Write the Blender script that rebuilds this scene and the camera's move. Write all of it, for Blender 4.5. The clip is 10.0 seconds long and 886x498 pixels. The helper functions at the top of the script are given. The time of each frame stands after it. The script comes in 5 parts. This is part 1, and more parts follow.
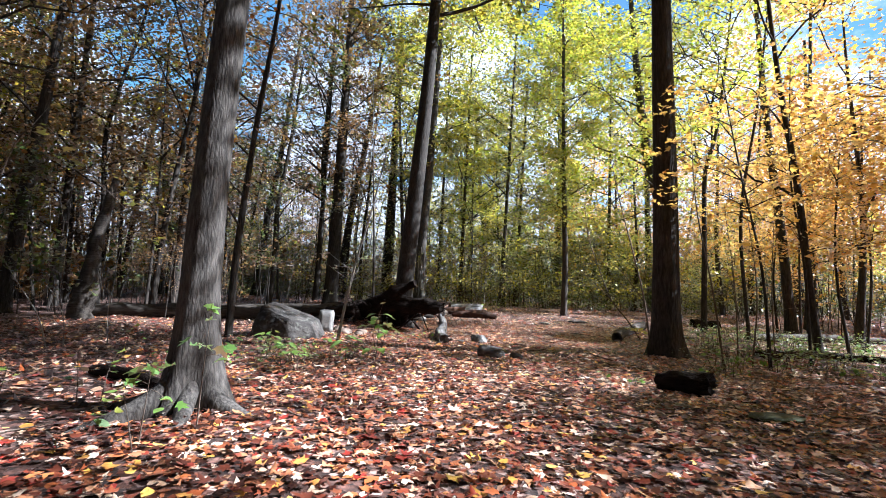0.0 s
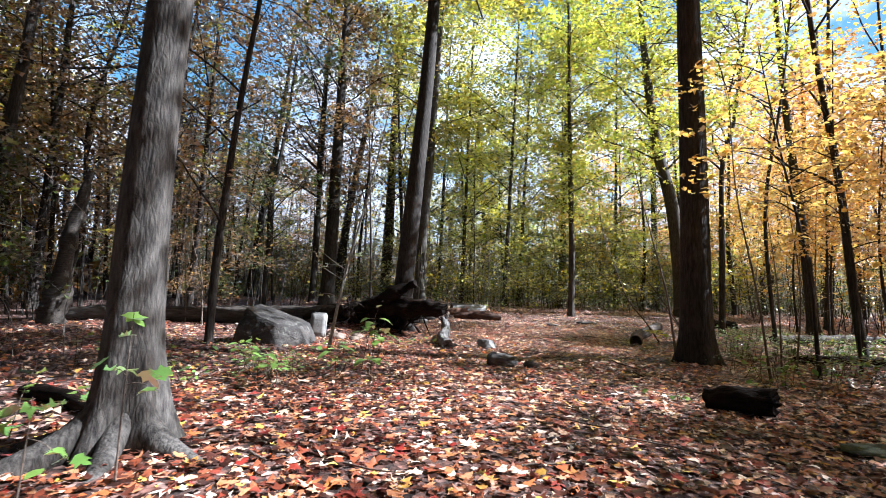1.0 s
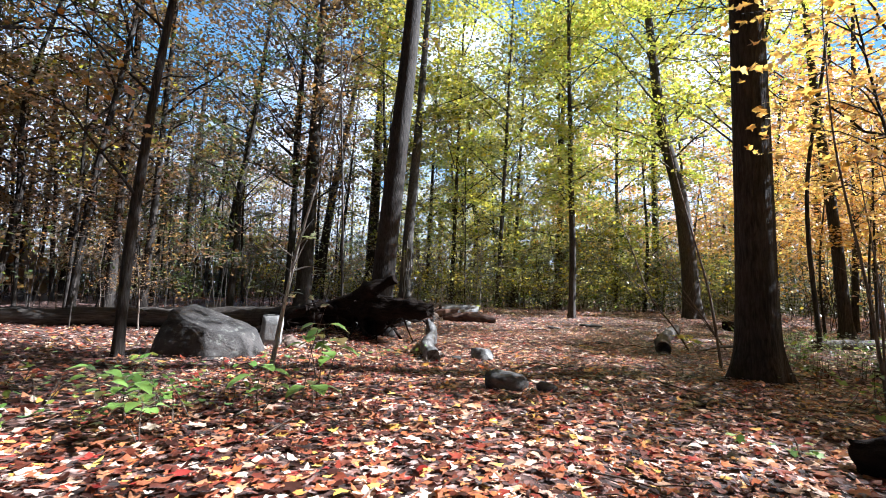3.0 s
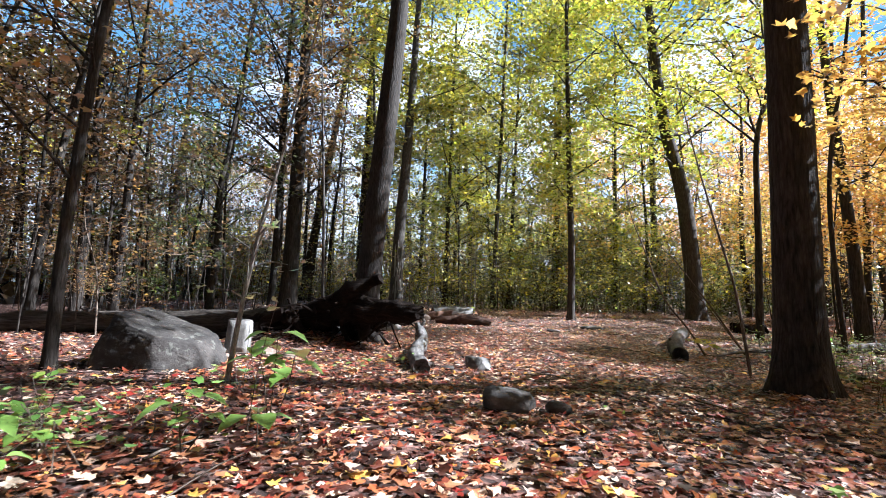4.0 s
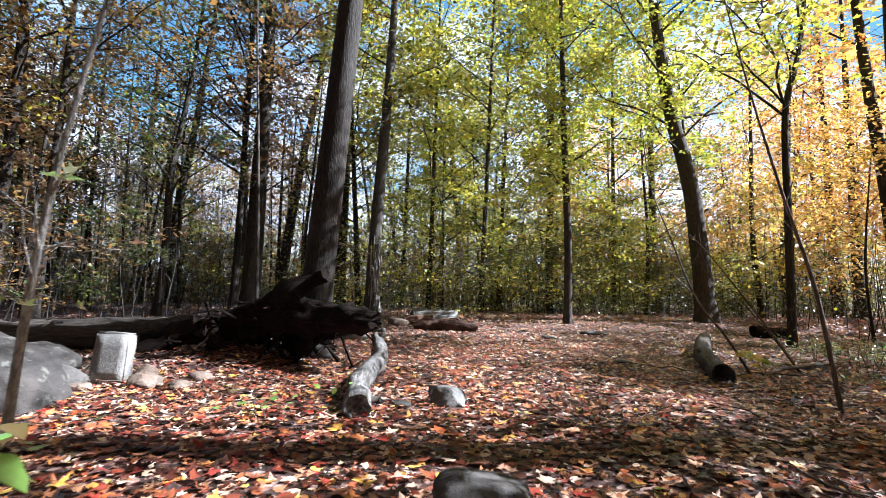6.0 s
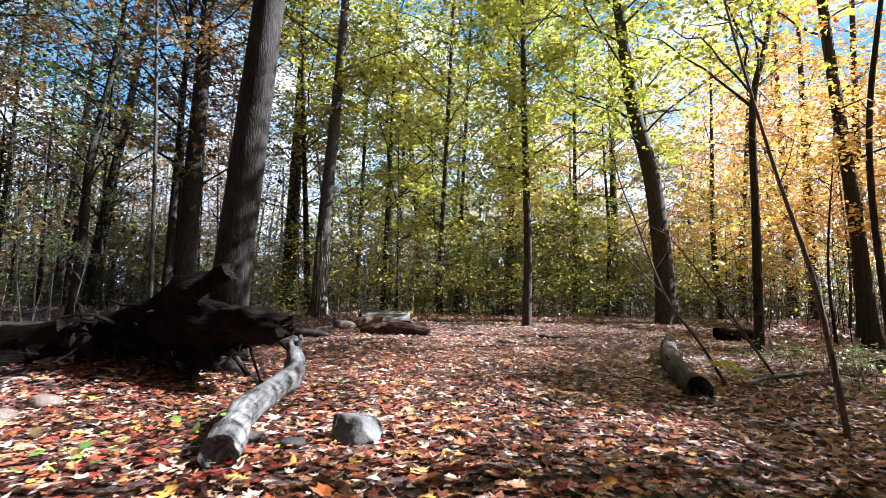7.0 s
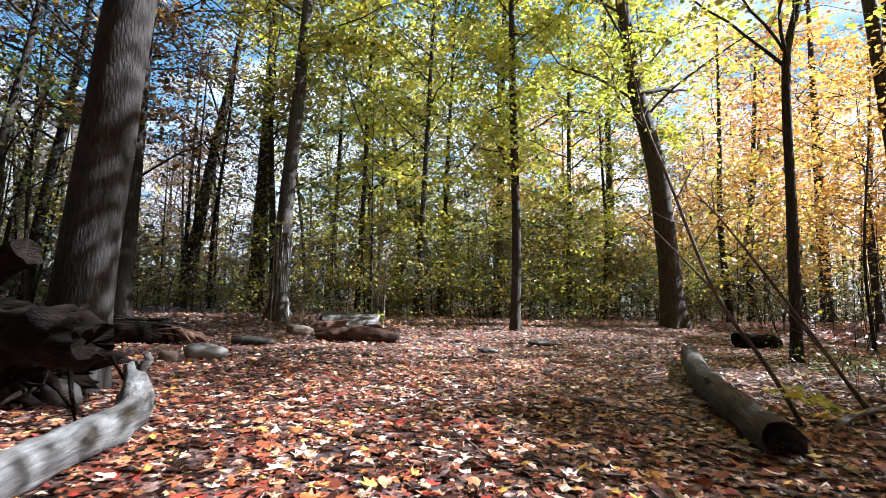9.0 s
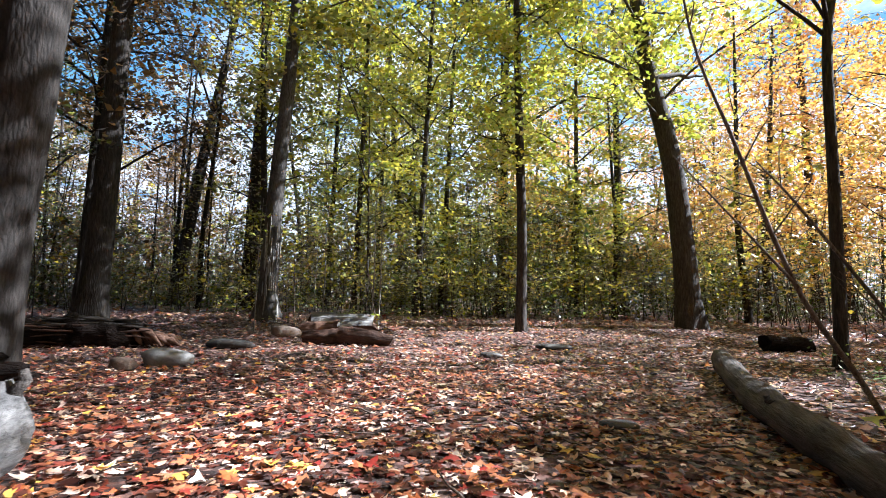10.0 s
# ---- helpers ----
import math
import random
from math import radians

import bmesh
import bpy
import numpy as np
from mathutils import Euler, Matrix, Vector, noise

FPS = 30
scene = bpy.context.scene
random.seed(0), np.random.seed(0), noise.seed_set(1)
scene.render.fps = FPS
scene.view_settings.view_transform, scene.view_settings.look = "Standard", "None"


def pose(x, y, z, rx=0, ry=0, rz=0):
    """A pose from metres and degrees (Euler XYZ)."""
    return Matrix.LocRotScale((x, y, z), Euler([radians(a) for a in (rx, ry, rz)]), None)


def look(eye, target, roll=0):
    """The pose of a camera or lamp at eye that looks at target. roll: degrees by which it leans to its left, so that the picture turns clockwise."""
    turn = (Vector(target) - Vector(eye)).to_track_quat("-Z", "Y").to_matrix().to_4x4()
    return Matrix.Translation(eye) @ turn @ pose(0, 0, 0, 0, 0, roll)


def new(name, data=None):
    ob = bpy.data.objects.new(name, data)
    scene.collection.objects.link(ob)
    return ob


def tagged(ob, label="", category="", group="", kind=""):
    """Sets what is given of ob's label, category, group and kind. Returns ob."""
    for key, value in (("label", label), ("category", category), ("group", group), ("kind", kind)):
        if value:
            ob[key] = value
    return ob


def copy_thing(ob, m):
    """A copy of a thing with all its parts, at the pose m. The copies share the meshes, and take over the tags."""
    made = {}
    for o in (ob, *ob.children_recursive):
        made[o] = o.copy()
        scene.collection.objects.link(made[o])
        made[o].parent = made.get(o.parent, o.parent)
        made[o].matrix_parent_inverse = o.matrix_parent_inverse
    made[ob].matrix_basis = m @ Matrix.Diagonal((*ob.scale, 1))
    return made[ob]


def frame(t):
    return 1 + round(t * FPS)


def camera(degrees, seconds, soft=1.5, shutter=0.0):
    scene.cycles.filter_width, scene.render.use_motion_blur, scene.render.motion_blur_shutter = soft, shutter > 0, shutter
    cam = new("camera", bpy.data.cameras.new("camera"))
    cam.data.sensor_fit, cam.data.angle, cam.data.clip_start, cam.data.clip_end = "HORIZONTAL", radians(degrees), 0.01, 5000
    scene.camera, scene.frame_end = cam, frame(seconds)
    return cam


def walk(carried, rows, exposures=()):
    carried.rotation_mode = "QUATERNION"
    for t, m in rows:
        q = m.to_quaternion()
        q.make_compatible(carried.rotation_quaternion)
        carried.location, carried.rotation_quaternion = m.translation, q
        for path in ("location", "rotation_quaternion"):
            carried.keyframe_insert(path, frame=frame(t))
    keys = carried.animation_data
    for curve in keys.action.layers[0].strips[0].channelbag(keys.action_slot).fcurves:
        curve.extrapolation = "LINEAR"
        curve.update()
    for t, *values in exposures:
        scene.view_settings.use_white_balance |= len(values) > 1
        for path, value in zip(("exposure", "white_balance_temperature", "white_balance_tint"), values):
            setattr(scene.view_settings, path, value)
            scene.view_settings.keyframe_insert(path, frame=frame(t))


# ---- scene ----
cam = camera(82.1, 10.0, soft=0.5, shutter=0.3)
PATH = [
    (0, (0.073, 0.307, 1.228), (0.022, 2.3, 1.391), 2.3),
    (0.5, (-0.014, 0.869, 1.247), (-0.065, 2.862, 1.409), 2.0),
    (1, (-0.027, 1.459, 1.234), (-0.077, 3.452, 1.397), 2.0),
    (1.5, (-0.049, 2.081, 1.188), (-0.096, 4.074, 1.353), 1.9),
    (2, (-0.015, 2.682, 1.162), (-0.051, 4.674, 1.329), 1.8),
    (2.5, (0.012, 3.3, 1.155), (-0.014, 5.293, 1.322), 1.9),
    (4, (0.087, 5.03, 1.122), (0.099, 7.022, 1.299), 1.7),
    (4.5, (0.147, 5.643, 1.172), (0.158, 7.635, 1.349), 1.6),
    (5, (0.235, 6.255, 1.166), (0.249, 8.247, 1.343), 1.5),
    (6.5, (0.74, 8.113, 1.119), (0.843, 10.101, 1.306), 1.2),
    (7, (0.987, 8.743, 1.133), (1.17, 10.725, 1.322), 1.3),
    (7.5, (1.175, 9.344, 1.11), (1.373, 11.325, 1.304), 1.4),
    (8, (1.386, 9.914, 1.104), (1.598, 11.893, 1.298), 1.2),
    (8.5, (1.578, 10.476, 1.096), (1.793, 12.455, 1.293), 1.3),
    (9, (1.718, 11.05, 1.098), (1.93, 13.029, 1.295), 1.3),
    (9.5, (1.834, 11.596, 1.097), (2.041, 13.576, 1.293), 1.3),
    (10, (1.939, 12.18, 1.085), (2.139, 14.161, 1.28), 1.3),
]
walk(cam, [(t, look(eye, target, roll)) for t, eye, target, roll in PATH],
     [(0.0, 2.34, 5300, 11), (10.0, 2.34, 5300, 11)])

# ---- sky, sun, exposure ----
SUN_AZ, SUN_EL = 3.0, 41.0        # degrees from +x towards +y; above the horizon
world = bpy.data.worlds.new("sky")
scene.world = world
world.use_nodes = True
wn = world.node_tree.nodes
sky = wn.new("ShaderNodeTexSky")
sky.sky_type, sky.sun_disc = 'NISHITA', False
sky.dust_density, sky.ozone_density = 0.6, 2.5
sky.sun_elevation, sky.sun_rotation = radians(SUN_EL), radians(90 - SUN_AZ)
wn["Background"].inputs["Strength"].default_value = 0.025
wl = world.node_tree.links
# broken white cloud on a level sheet, thickening to haze at the horizon
way = wn.new("ShaderNodeTexCoord").outputs["Generated"]
axes = wn.new("ShaderNodeSeparateXYZ")
wl.new(way, axes.inputs[0])
lift = wn.new("ShaderNodeMath")
lift.operation, lift.inputs[1].default_value = 'ADD', 0.22
wl.new(axes.outputs[2], lift.inputs[0])
sheet = wn.new("ShaderNodeVectorMath")
sheet.operation = 'DIVIDE'
wl.new(way, sheet.inputs[0]), wl.new(lift.outputs[0], sheet.inputs[1])
puffs = wn.new("ShaderNodeTexNoise")
puffs.inputs["Scale"].default_value, puffs.inputs["Detail"].default_value, puffs.inputs["Roughness"].default_value = 2.4, 7, 0.6
wl.new(sheet.outputs[0], puffs.inputs["Vector"])
haze = wn.new("ShaderNodeMapRange")
haze.inputs["From Min"].default_value, haze.inputs["From Max"].default_value = 0.0, 0.60
haze.inputs["To Min"].default_value, haze.inputs["To Max"].default_value = 0.26, -0.10
wl.new(axes.outputs[2], haze.inputs["Value"])
cover = wn.new("ShaderNodeMath")
cover.operation = 'ADD'
wl.new(puffs.outputs[0], cover.inputs[0]), wl.new(haze.outputs[0], cover.inputs[1])
veil = wn.new("ShaderNodeMapRange")
veil.inputs["From Min"].default_value, veil.inputs["From Max"].default_value = 0.47, 0.60
wl.new(cover.outputs[0], veil.inputs["Value"])
cloud = wn.new("ShaderNodeMix")
cloud.data_type = 'RGBA'
cloud.inputs[7].default_value = (10.8, 11.0, 11.4, 1)
low = wn.new("ShaderNodeMapRange")
low.inputs["From Min"].default_value, low.inputs["From Max"].default_value = 0.25, 0.75
low.inputs["To Min"].default_value, low.inputs["To Max"].default_value = 0.85, 0.0
wl.new(axes.outputs[2], low.inputs["Value"])
azure = wn.new("ShaderNodeMix")
azure.data_type = 'RGBA'
azure.inputs[7].default_value = (2.6, 6.0, 9.2, 1)
wl.new(low.outputs[0], azure.inputs[0]), wl.new(sky.outputs[0], azure.inputs[6])
wl.new(veil.outputs[0], cloud.inputs[0]), wl.new(azure.outputs[2], cloud.inputs[6])
wl.new(cloud.outputs[2], wn["Background"].inputs["Color"])
sun = new("sun", bpy.data.lights.new("sun", "SUN"))
sun.data.energy, sun.data.angle, sun.data.color = 5.0, radians(0.53), (1.0, 0.94, 0.85)
sdir = Vector((math.cos(radians(SUN_EL)) * math.cos(radians(SUN_AZ)), math.cos(radians(SUN_EL)) * math.sin(radians(SUN_AZ)), math.sin(radians(SUN_EL))))
sun.matrix_world = look(sdir * 60, (0, 0, 0))


# ---- materials ----
class Nodes:
    """A small wrapper to write node trees briefly."""
    def __init__(self, name):
        self.mat = bpy.data.materials.new(name)
        self.mat.use_nodes = True
        self.tree = self.mat.node_tree
        self.tree.nodes.clear()
        self.out = self.tree.nodes.new("ShaderNodeOutputMaterial")

    def add(self, kind, **inputs):
        node = self.tree.nodes.new("ShaderNode" + kind)
        for key, value in inputs.items():
            sock = node.inputs[key.replace("_", " ")]
            if isinstance(value, bpy.types.NodeSocket):
                self.tree.links.new(value, sock)
            else:
                sock.default_value = value
        return node

    def ramp(self, fac, stops, constant=False):
        node = self.tree.nodes.new("ShaderNodeValToRGB")
        self.tree.links.new(fac, node.inputs[0])
        el = node.color_ramp.elements
        while len(el) < len(stops):
            el.new(0.5)
        for e, (p, c) in zip(el, stops):
            e.position, e.color = p, (*c, 1)
        if constant:
            node.color_ramp.interpolation = 'CONSTANT'
        return node.outputs[0]

    def mix(self, fac, a, b, blend='MIX'):
        node = self.tree.nodes.new("ShaderNodeMix")
        node.data_type, node.blend_type = 'RGBA', blend
        for i, v in ((0, fac), (6, a), (7, b)):
            if isinstance(v, bpy.types.NodeSocket):
                self.tree.links.new(v, node.inputs[i])
            else:
                node.inputs[i].default_value = v if i == 0 else (*v, 1)
        return node.outputs[2]

    def coords(self, scale=(1, 1, 1), kind="Object"):
        tc = self.tree.nodes.new("ShaderNodeTexCoord")
        mp = self.tree.nodes.new("ShaderNodeMapping")
        mp.inputs["Scale"].default_value = scale
        self.tree.links.new(tc.outputs[kind], mp.inputs[0])
        return mp.outputs[0]

    def noise(self, vec, scale, detail=4, rough=0.55):
        return self.add("TexNoise", Vector=vec, Scale=scale, Detail=detail, Roughness=rough).outputs[0]

    def bump(self, height, strength, distance):
        return self.add("Bump", Height=height, Strength=strength, Distance=distance).outputs[0]

    def done(self, shader):
        self.tree.links.new(shader, self.out.inputs[0])
        return self.mat


def leaf_material(name, stops, through_light=0.45, gloss=0.08, patchy=0.35):
    """Thin leaves: each one its own tone, some light passing through, a faint sheen."""
    n = Nodes(name)
    island = n.add("NewGeometry").outputs["Random Per Island"]
    colour = n.ramp(island, stops)
    spots = n.noise(n.coords(), 38, 3)
    colour = n.mix(patchy, colour, n.ramp(spots, [(0.3, (0.45, 0.34, 0.26)), (0.62, (1.0, 1.0, 1.0))]), 'MULTIPLY')
    back = n.add("BsdfTranslucent", Color=colour).outputs[0]
    front = n.add("BsdfDiffuse", Color=colour, Roughness=0.6).outputs[0]
    sheen = n.add("BsdfGlossy", Color=(1, 1, 1, 1), Roughness=0.38).outputs[0]
    body = n.add("MixShader", Fac=through_light)
    n.tree.links.new(front, body.inputs[1]), n.tree.links.new(back, body.inputs[2])
    fres = n.add("Fresnel", IOR=1.4)
    amount = n.add("Math", Value=gloss * 4)
    amount.operation = 'MULTIPLY'
    n.tree.links.new(fres.outputs[0], amount.inputs[1])
    whole = n.add("MixShader", Fac=amount.outputs[0])
    n.tree.links.new(body.outputs[0], whole.inputs[1]), n.tree.links.new(sheen, whole.inputs[2])
    return n.done(whole.outputs[0])


def bark_material(name, dark, light, scale=1.0, furrow=1.0, moss=0.0, stretch=1.0, joints=0.5):
    """Bark: furrows drawn out along the trunk, blotches of lichen, coarse relief."""
    n = Nodes(name)
    long = n.coords((9 * scale, 9 * scale, 1.3 * scale * stretch))
    plain = n.coords()
    furrows = n.noise(long, 3.2, 6, 0.62)
    plates = n.add("TexVoronoi", Vector=n.coords((26 * scale, 26 * scale, 4.5 * scale * stretch)), Scale=1.0)
    plates.feature = 'DISTANCE_TO_EDGE'
    blot = n.noise(plain, 2.3, 5, 0.6)
    fine = n.noise(plain, 60, 3, 0.7)
    colour = n.ramp(furrows, [(0.32, dark), (0.66, light)])
    colour = n.mix(joints, colour, n.ramp(plates.outputs[0], [(0.0, (0.35, 0.33, 0.3)), (0.14, (1, 1, 1))]), 'MULTIPLY')
    colour = n.mix(0.55, colour, n.ramp(blot, [(0.35, (0.6, 0.57, 0.52)), (0.62, (1.15, 1.15, 1.12))]), 'MULTIPLY')
    if moss:
        colour = n.mix(n.ramp(n.noise(plain, 3.1, 4), [(0.5, (0, 0, 0)), (0.66, (moss, moss, moss))]), colour, (0.10, 0.13, 0.05))
    sum1 = n.add("Math", Value=0.6)
    sum1.operation = 'MULTIPLY_ADD'
    n.tree.links.new(furrows, sum1.inputs[0])
    n.tree.links.new(plates.outputs[0], sum1.inputs[2])
    sum1.inputs[1].default_value = 0.8
    height = n.mix(0.25, sum1.outputs[0], fine)
    p = n.add("BsdfPrincipled", Base_Color=colour, Roughness=0.88, Normal=n.bump(height, 0.75 * furrow, 0.025))
    p.inputs["Specular IOR Level"].default_value = 0.25
    return n.done(p.outputs[0])


def stone_material(name, dark, light, lichen=0.3):
    n = Nodes(name)
    c = n.coords()
    big, fine = n.noise(c, 2.6, 6, 0.6), n.noise(c, 45, 5, 0.7)
    colour = n.ramp(big, [(0.3, dark), (0.68, light)])
    colour = n.mix(0.45, colour, n.ramp(fine, [(0.35, (0.5, 0.5, 0.5)), (0.65, (1.2, 1.2, 1.2))]), 'MULTIPLY')
    spots = n.noise(c, 8, 4, 0.65)
    colour = n.mix(n.ramp(spots, [(0.56, (0, 0, 0)), (0.64, (lichen, lichen, lichen))]), colour, (0.42, 0.43, 0.36))
    height = n.mix(0.35, big, fine)
    p = n.add("BsdfPrincipled", Base_Color=colour, Roughness=0.85, Normal=n.bump(height, 0.8, 0.03))
    return n.done(p.outputs[0])


def wood_material(name, dark, light, axis=0, rot=0.4, depth=0.03, gloss=0.25):
    """Weathered or rotten wood with its grain along one axis of the object."""
    n = Nodes(name)
    s = [11.0, 11.0, 11.0]
    s[axis] = 0.9
    grain = n.noise(n.coords(tuple(s)), 2.4, 7, 0.65)
    blot = n.noise(n.coords(), 3.0, 5, 0.6)
    fine = n.noise(n.coords(), 70, 3)
    colour = n.ramp(grain, [(0.3, dark), (0.68, light)])
    colour = n.mix(0.6, colour, n.ramp(blot, [(0.34, (1 - rot, 1 - rot, 1 - rot)), (0.62, (1.1, 1.08, 1.05))]), 'MULTIPLY')
    p = n.add("BsdfPrincipled", Base_Color=colour, Roughness=0.82, Normal=n.bump(n.mix(0.2, grain, fine), 0.9, depth))
    p.inputs["Specular IOR Level"].default_value = gloss
    return n.done(p.outputs[0])


def soil_material():
    n = Nodes("leaf_mould")
    c = n.coords()
    cells = n.add("TexVoronoi", Vector=c, Scale=15.0, Randomness=1.0)
    colour = n.ramp(n.add("SeparateColor", Color=cells.outputs["Color"]).outputs[0],
                    [(0.0, (0.02, 0.009, 0.006)), (0.25, (0.045, 0.019, 0.012)), (0.5, (0.085, 0.036, 0.024)), (0.72, (0.19, 0.088, 0.065)), (0.88, (0.32, 0.20, 0.165)), (1.0, (0.48, 0.36, 0.31))])
    edge = n.ramp(cells.outputs["Distance"], [(0.25, (1, 1, 1)), (0.75, (0.4, 0.4, 0.4))])
    colour = n.mix(0.8, colour, edge, 'MULTIPLY')
    colour = n.mix(0.5, colour, n.ramp(n.noise(c, 0.9, 5), [(0.35, (0.55, 0.5, 0.48)), (0.65, (1.1, 1.05, 1.0))]), 'MULTIPLY')
    height = n.mix(0.4, cells.outputs["Distance"], n.noise(c, 30, 4))
    p = n.add("BsdfPrincipled", Base_Color=colour, Roughness=0.9, Normal=n.bump(height, 0.9, 0.04))
    return n.done(p.outputs[0])


M_SOIL = soil_material()
M_LITTER = leaf_material("fallen_leaves", [
    (0.00, (0.022, 0.008, 0.005)), (0.20, (0.075, 0.021, 0.012)), (0.36, (0.20, 0.050, 0.025)), (0.42, (0.30, 0.028, 0.020)), (0.50, (0.27, 0.076, 0.034)),
    (0.62, (0.39, 0.138, 0.060)), (0.71, (0.58, 0.28, 0.135)), (0.78, (0.84, 0.60, 0.42)), (0.86, (0.96, 0.82, 0.67)), (0.885, (0.50, 0.12, 0.038)), (0.94, (0.54, 0.20, 0.062)), (0.975, (0.78, 0.45, 0.08)), (1.0, (0.82, 0.59, 0.13))],
    0.18, 0.16, 0.5)
M_GREEN = leaf_material("green_yellow_leaves", [(0.0, (0.055, 0.08, 0.014)), (0.3, (0.22, 0.25, 0.025)), (0.65, (0.57, 0.52, 0.045)), (1.0, (0.84, 0.67, 0.075))], 0.5, 0.10)
M_LIME = leaf_material("lime_leaves", [(0.0, (0.24, 0.36, 0.03)), (0.4, (0.55, 0.60, 0.05)), (0.8, (0.78, 0.73, 0.075)), (1.0, (0.86, 0.68, 0.09))], 0.55, 0.10)
M_GOLD = leaf_material("golden_leaves", [(0.0, (0.76, 0.40, 0.07)), (0.35, (0.82, 0.53, 0.09)), (0.7, (0.86, 0.64, 0.14)), (1.0, (0.80, 0.44, 0.09))], 0.5, 0.10, 0.2)
M_ORANGE = leaf_material("orange_leaves", [(0.0, (0.50, 0.17, 0.035)), (0.4, (0.68, 0.30, 0.05)), (0.75, (0.76, 0.42, 0.08)), (1.0, (0.66, 0.48, 0.07))], 0.5, 0.10, 0.25)
M_BROWN = leaf_material("bronze_leaves", [(0.0, (0.075, 0.046, 0.024)), (0.35, (0.17, 0.10, 0.04)), (0.6, (0.29, 0.165, 0.05)), (0.8, (0.38, 0.19, 0.055)), (1.0, (0.36, 0.26, 0.06))], 0.45, 0.08)
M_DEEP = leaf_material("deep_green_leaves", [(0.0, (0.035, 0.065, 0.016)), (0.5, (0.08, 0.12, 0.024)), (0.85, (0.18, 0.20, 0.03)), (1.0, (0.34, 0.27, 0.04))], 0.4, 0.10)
M_FRESH = leaf_material("fresh_green_leaves", [(0.0, (0.11, 0.24, 0.05)), (0.5, (0.22, 0.40, 0.08)), (0.9, (0.36, 0.52, 0.10)), (1.0, (0.50, 0.52, 0.09))], 0.5, 0.16, 0.2)
M_BARK = bark_material("grey_brown_bark", (0.016, 0.0135, 0.012), (0.074, 0.063, 0.055))
M_BARK_PALE = bark_material("pale_grey_bark", (0.024, 0.0215, 0.020), (0.105, 0.095, 0.086), 1.1, 0.8, 0.0, 1.6, 0.2)
# pale bark, its tones raised so strips and thin stems look sunlit
M_BARK_BRIGHT = bark_material("bright_pale_bark", (0.13, 0.122, 0.112), (0.40, 0.385, 0.36), 1.5, 0.8)
M_BARK_DARK = bark_material("dark_furrowed_bark", (0.010, 0.0085, 0.0075), (0.056, 0.047, 0.040), 0.9, 1.3)
M_BARK_GREY = bark_material("smooth_grey_brown_bark", (0.014, 0.012, 0.0105), (0.052, 0.045, 0.040), 1.0, 1.0, 0.0, 1.5, 0.35)
M_TWIG = bark_material("thin_stem_bark", (0.06, 0.045, 0.035), (0.20, 0.16, 0.13), 2.0, 0.4)
M_STONE = stone_material("grey_granite", (0.011, 0.0092, 0.008), (0.056, 0.048, 0.042), 0.16)
M_STONE_PALE = stone_material("pale_stone", (0.11, 0.105, 0.098), (0.28, 0.27, 0.25), 0.12)
M_STONE_GREY = stone_material("grey_stone", (0.045, 0.043, 0.040), (0.16, 0.152, 0.142), 0.15)
M_STONE_DARK = stone_material("dark_stone", (0.025, 0.022, 0.020), (0.095, 0.086, 0.078), 0.12)
M_WOOD_GREY = wood_material("weathered_grey_wood", (0.075, 0.070, 0.066), (0.33, 0.32, 0.31), 0, 0.7)
M_WOOD_BLEACHED = wood_material("smooth_bleached_wood", (0.055, 0.052, 0.050), (0.27, 0.26, 0.25), 0, 0.85, 0.02)
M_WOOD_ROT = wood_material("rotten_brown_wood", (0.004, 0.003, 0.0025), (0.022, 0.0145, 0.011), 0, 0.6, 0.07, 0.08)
M_WOOD_LOG = wood_material("grey_brown_log", (0.014, 0.0115, 0.010), (0.10, 0.086, 0.073), 0, 0.6)
M_WOOD_DARK = wood_material("dark_wet_log_bark", (0.02, 0.017, 0.015), (0.11, 0.095, 0.082), 0)
M_WOOD_RED = wood_material("reddish_split_wood", (0.05, 0.025, 0.017), (0.17, 0.095, 0.062), 0)
M_WOOD_RUST = wood_material("dark_rusty_wood", (0.02, 0.011, 0.008), (0.11, 0.058, 0.038), 0, 0.7, 0.05)
M_STONE_BROWN = stone_material("brown_stone", (0.07, 0.048, 0.036), (0.22, 0.16, 0.12), 0.2)
M_MOSS = stone_material("mossy_stone", (0.02, 0.03, 0.012), (0.07, 0.085, 0.03), 0.1)


# ---- geometry helpers ----
def gz(x, y):
    """Height of the ground: level along the path, a low rise behind the clearing."""
    x, y = np.asarray(x, float), np.asarray(y, float)
    s = np.clip((y - 22.5) / 8.0, 0, 1)
    rise = 0.36 * s * s * (3 - 2 * s)
    side = np.clip((np.abs(x - 2) - 9) / 14.0, 0, 1)
    lump = 0.022 * np.sin(x * 1.3 + 0.7) * np.sin(y * 0.9 + 1.1) + 0.012 * np.sin(x * 3.1 + y * 1.7) + 0.10 * side * np.sin(x * 0.37 + 1.0) * np.sin(y * 0.29)
    mound = 0.3 * np.exp(-((x + 2.75) / 1.05) ** 2 - ((y - 15.85) / 0.65) ** 2)
    return rise + lump + mound


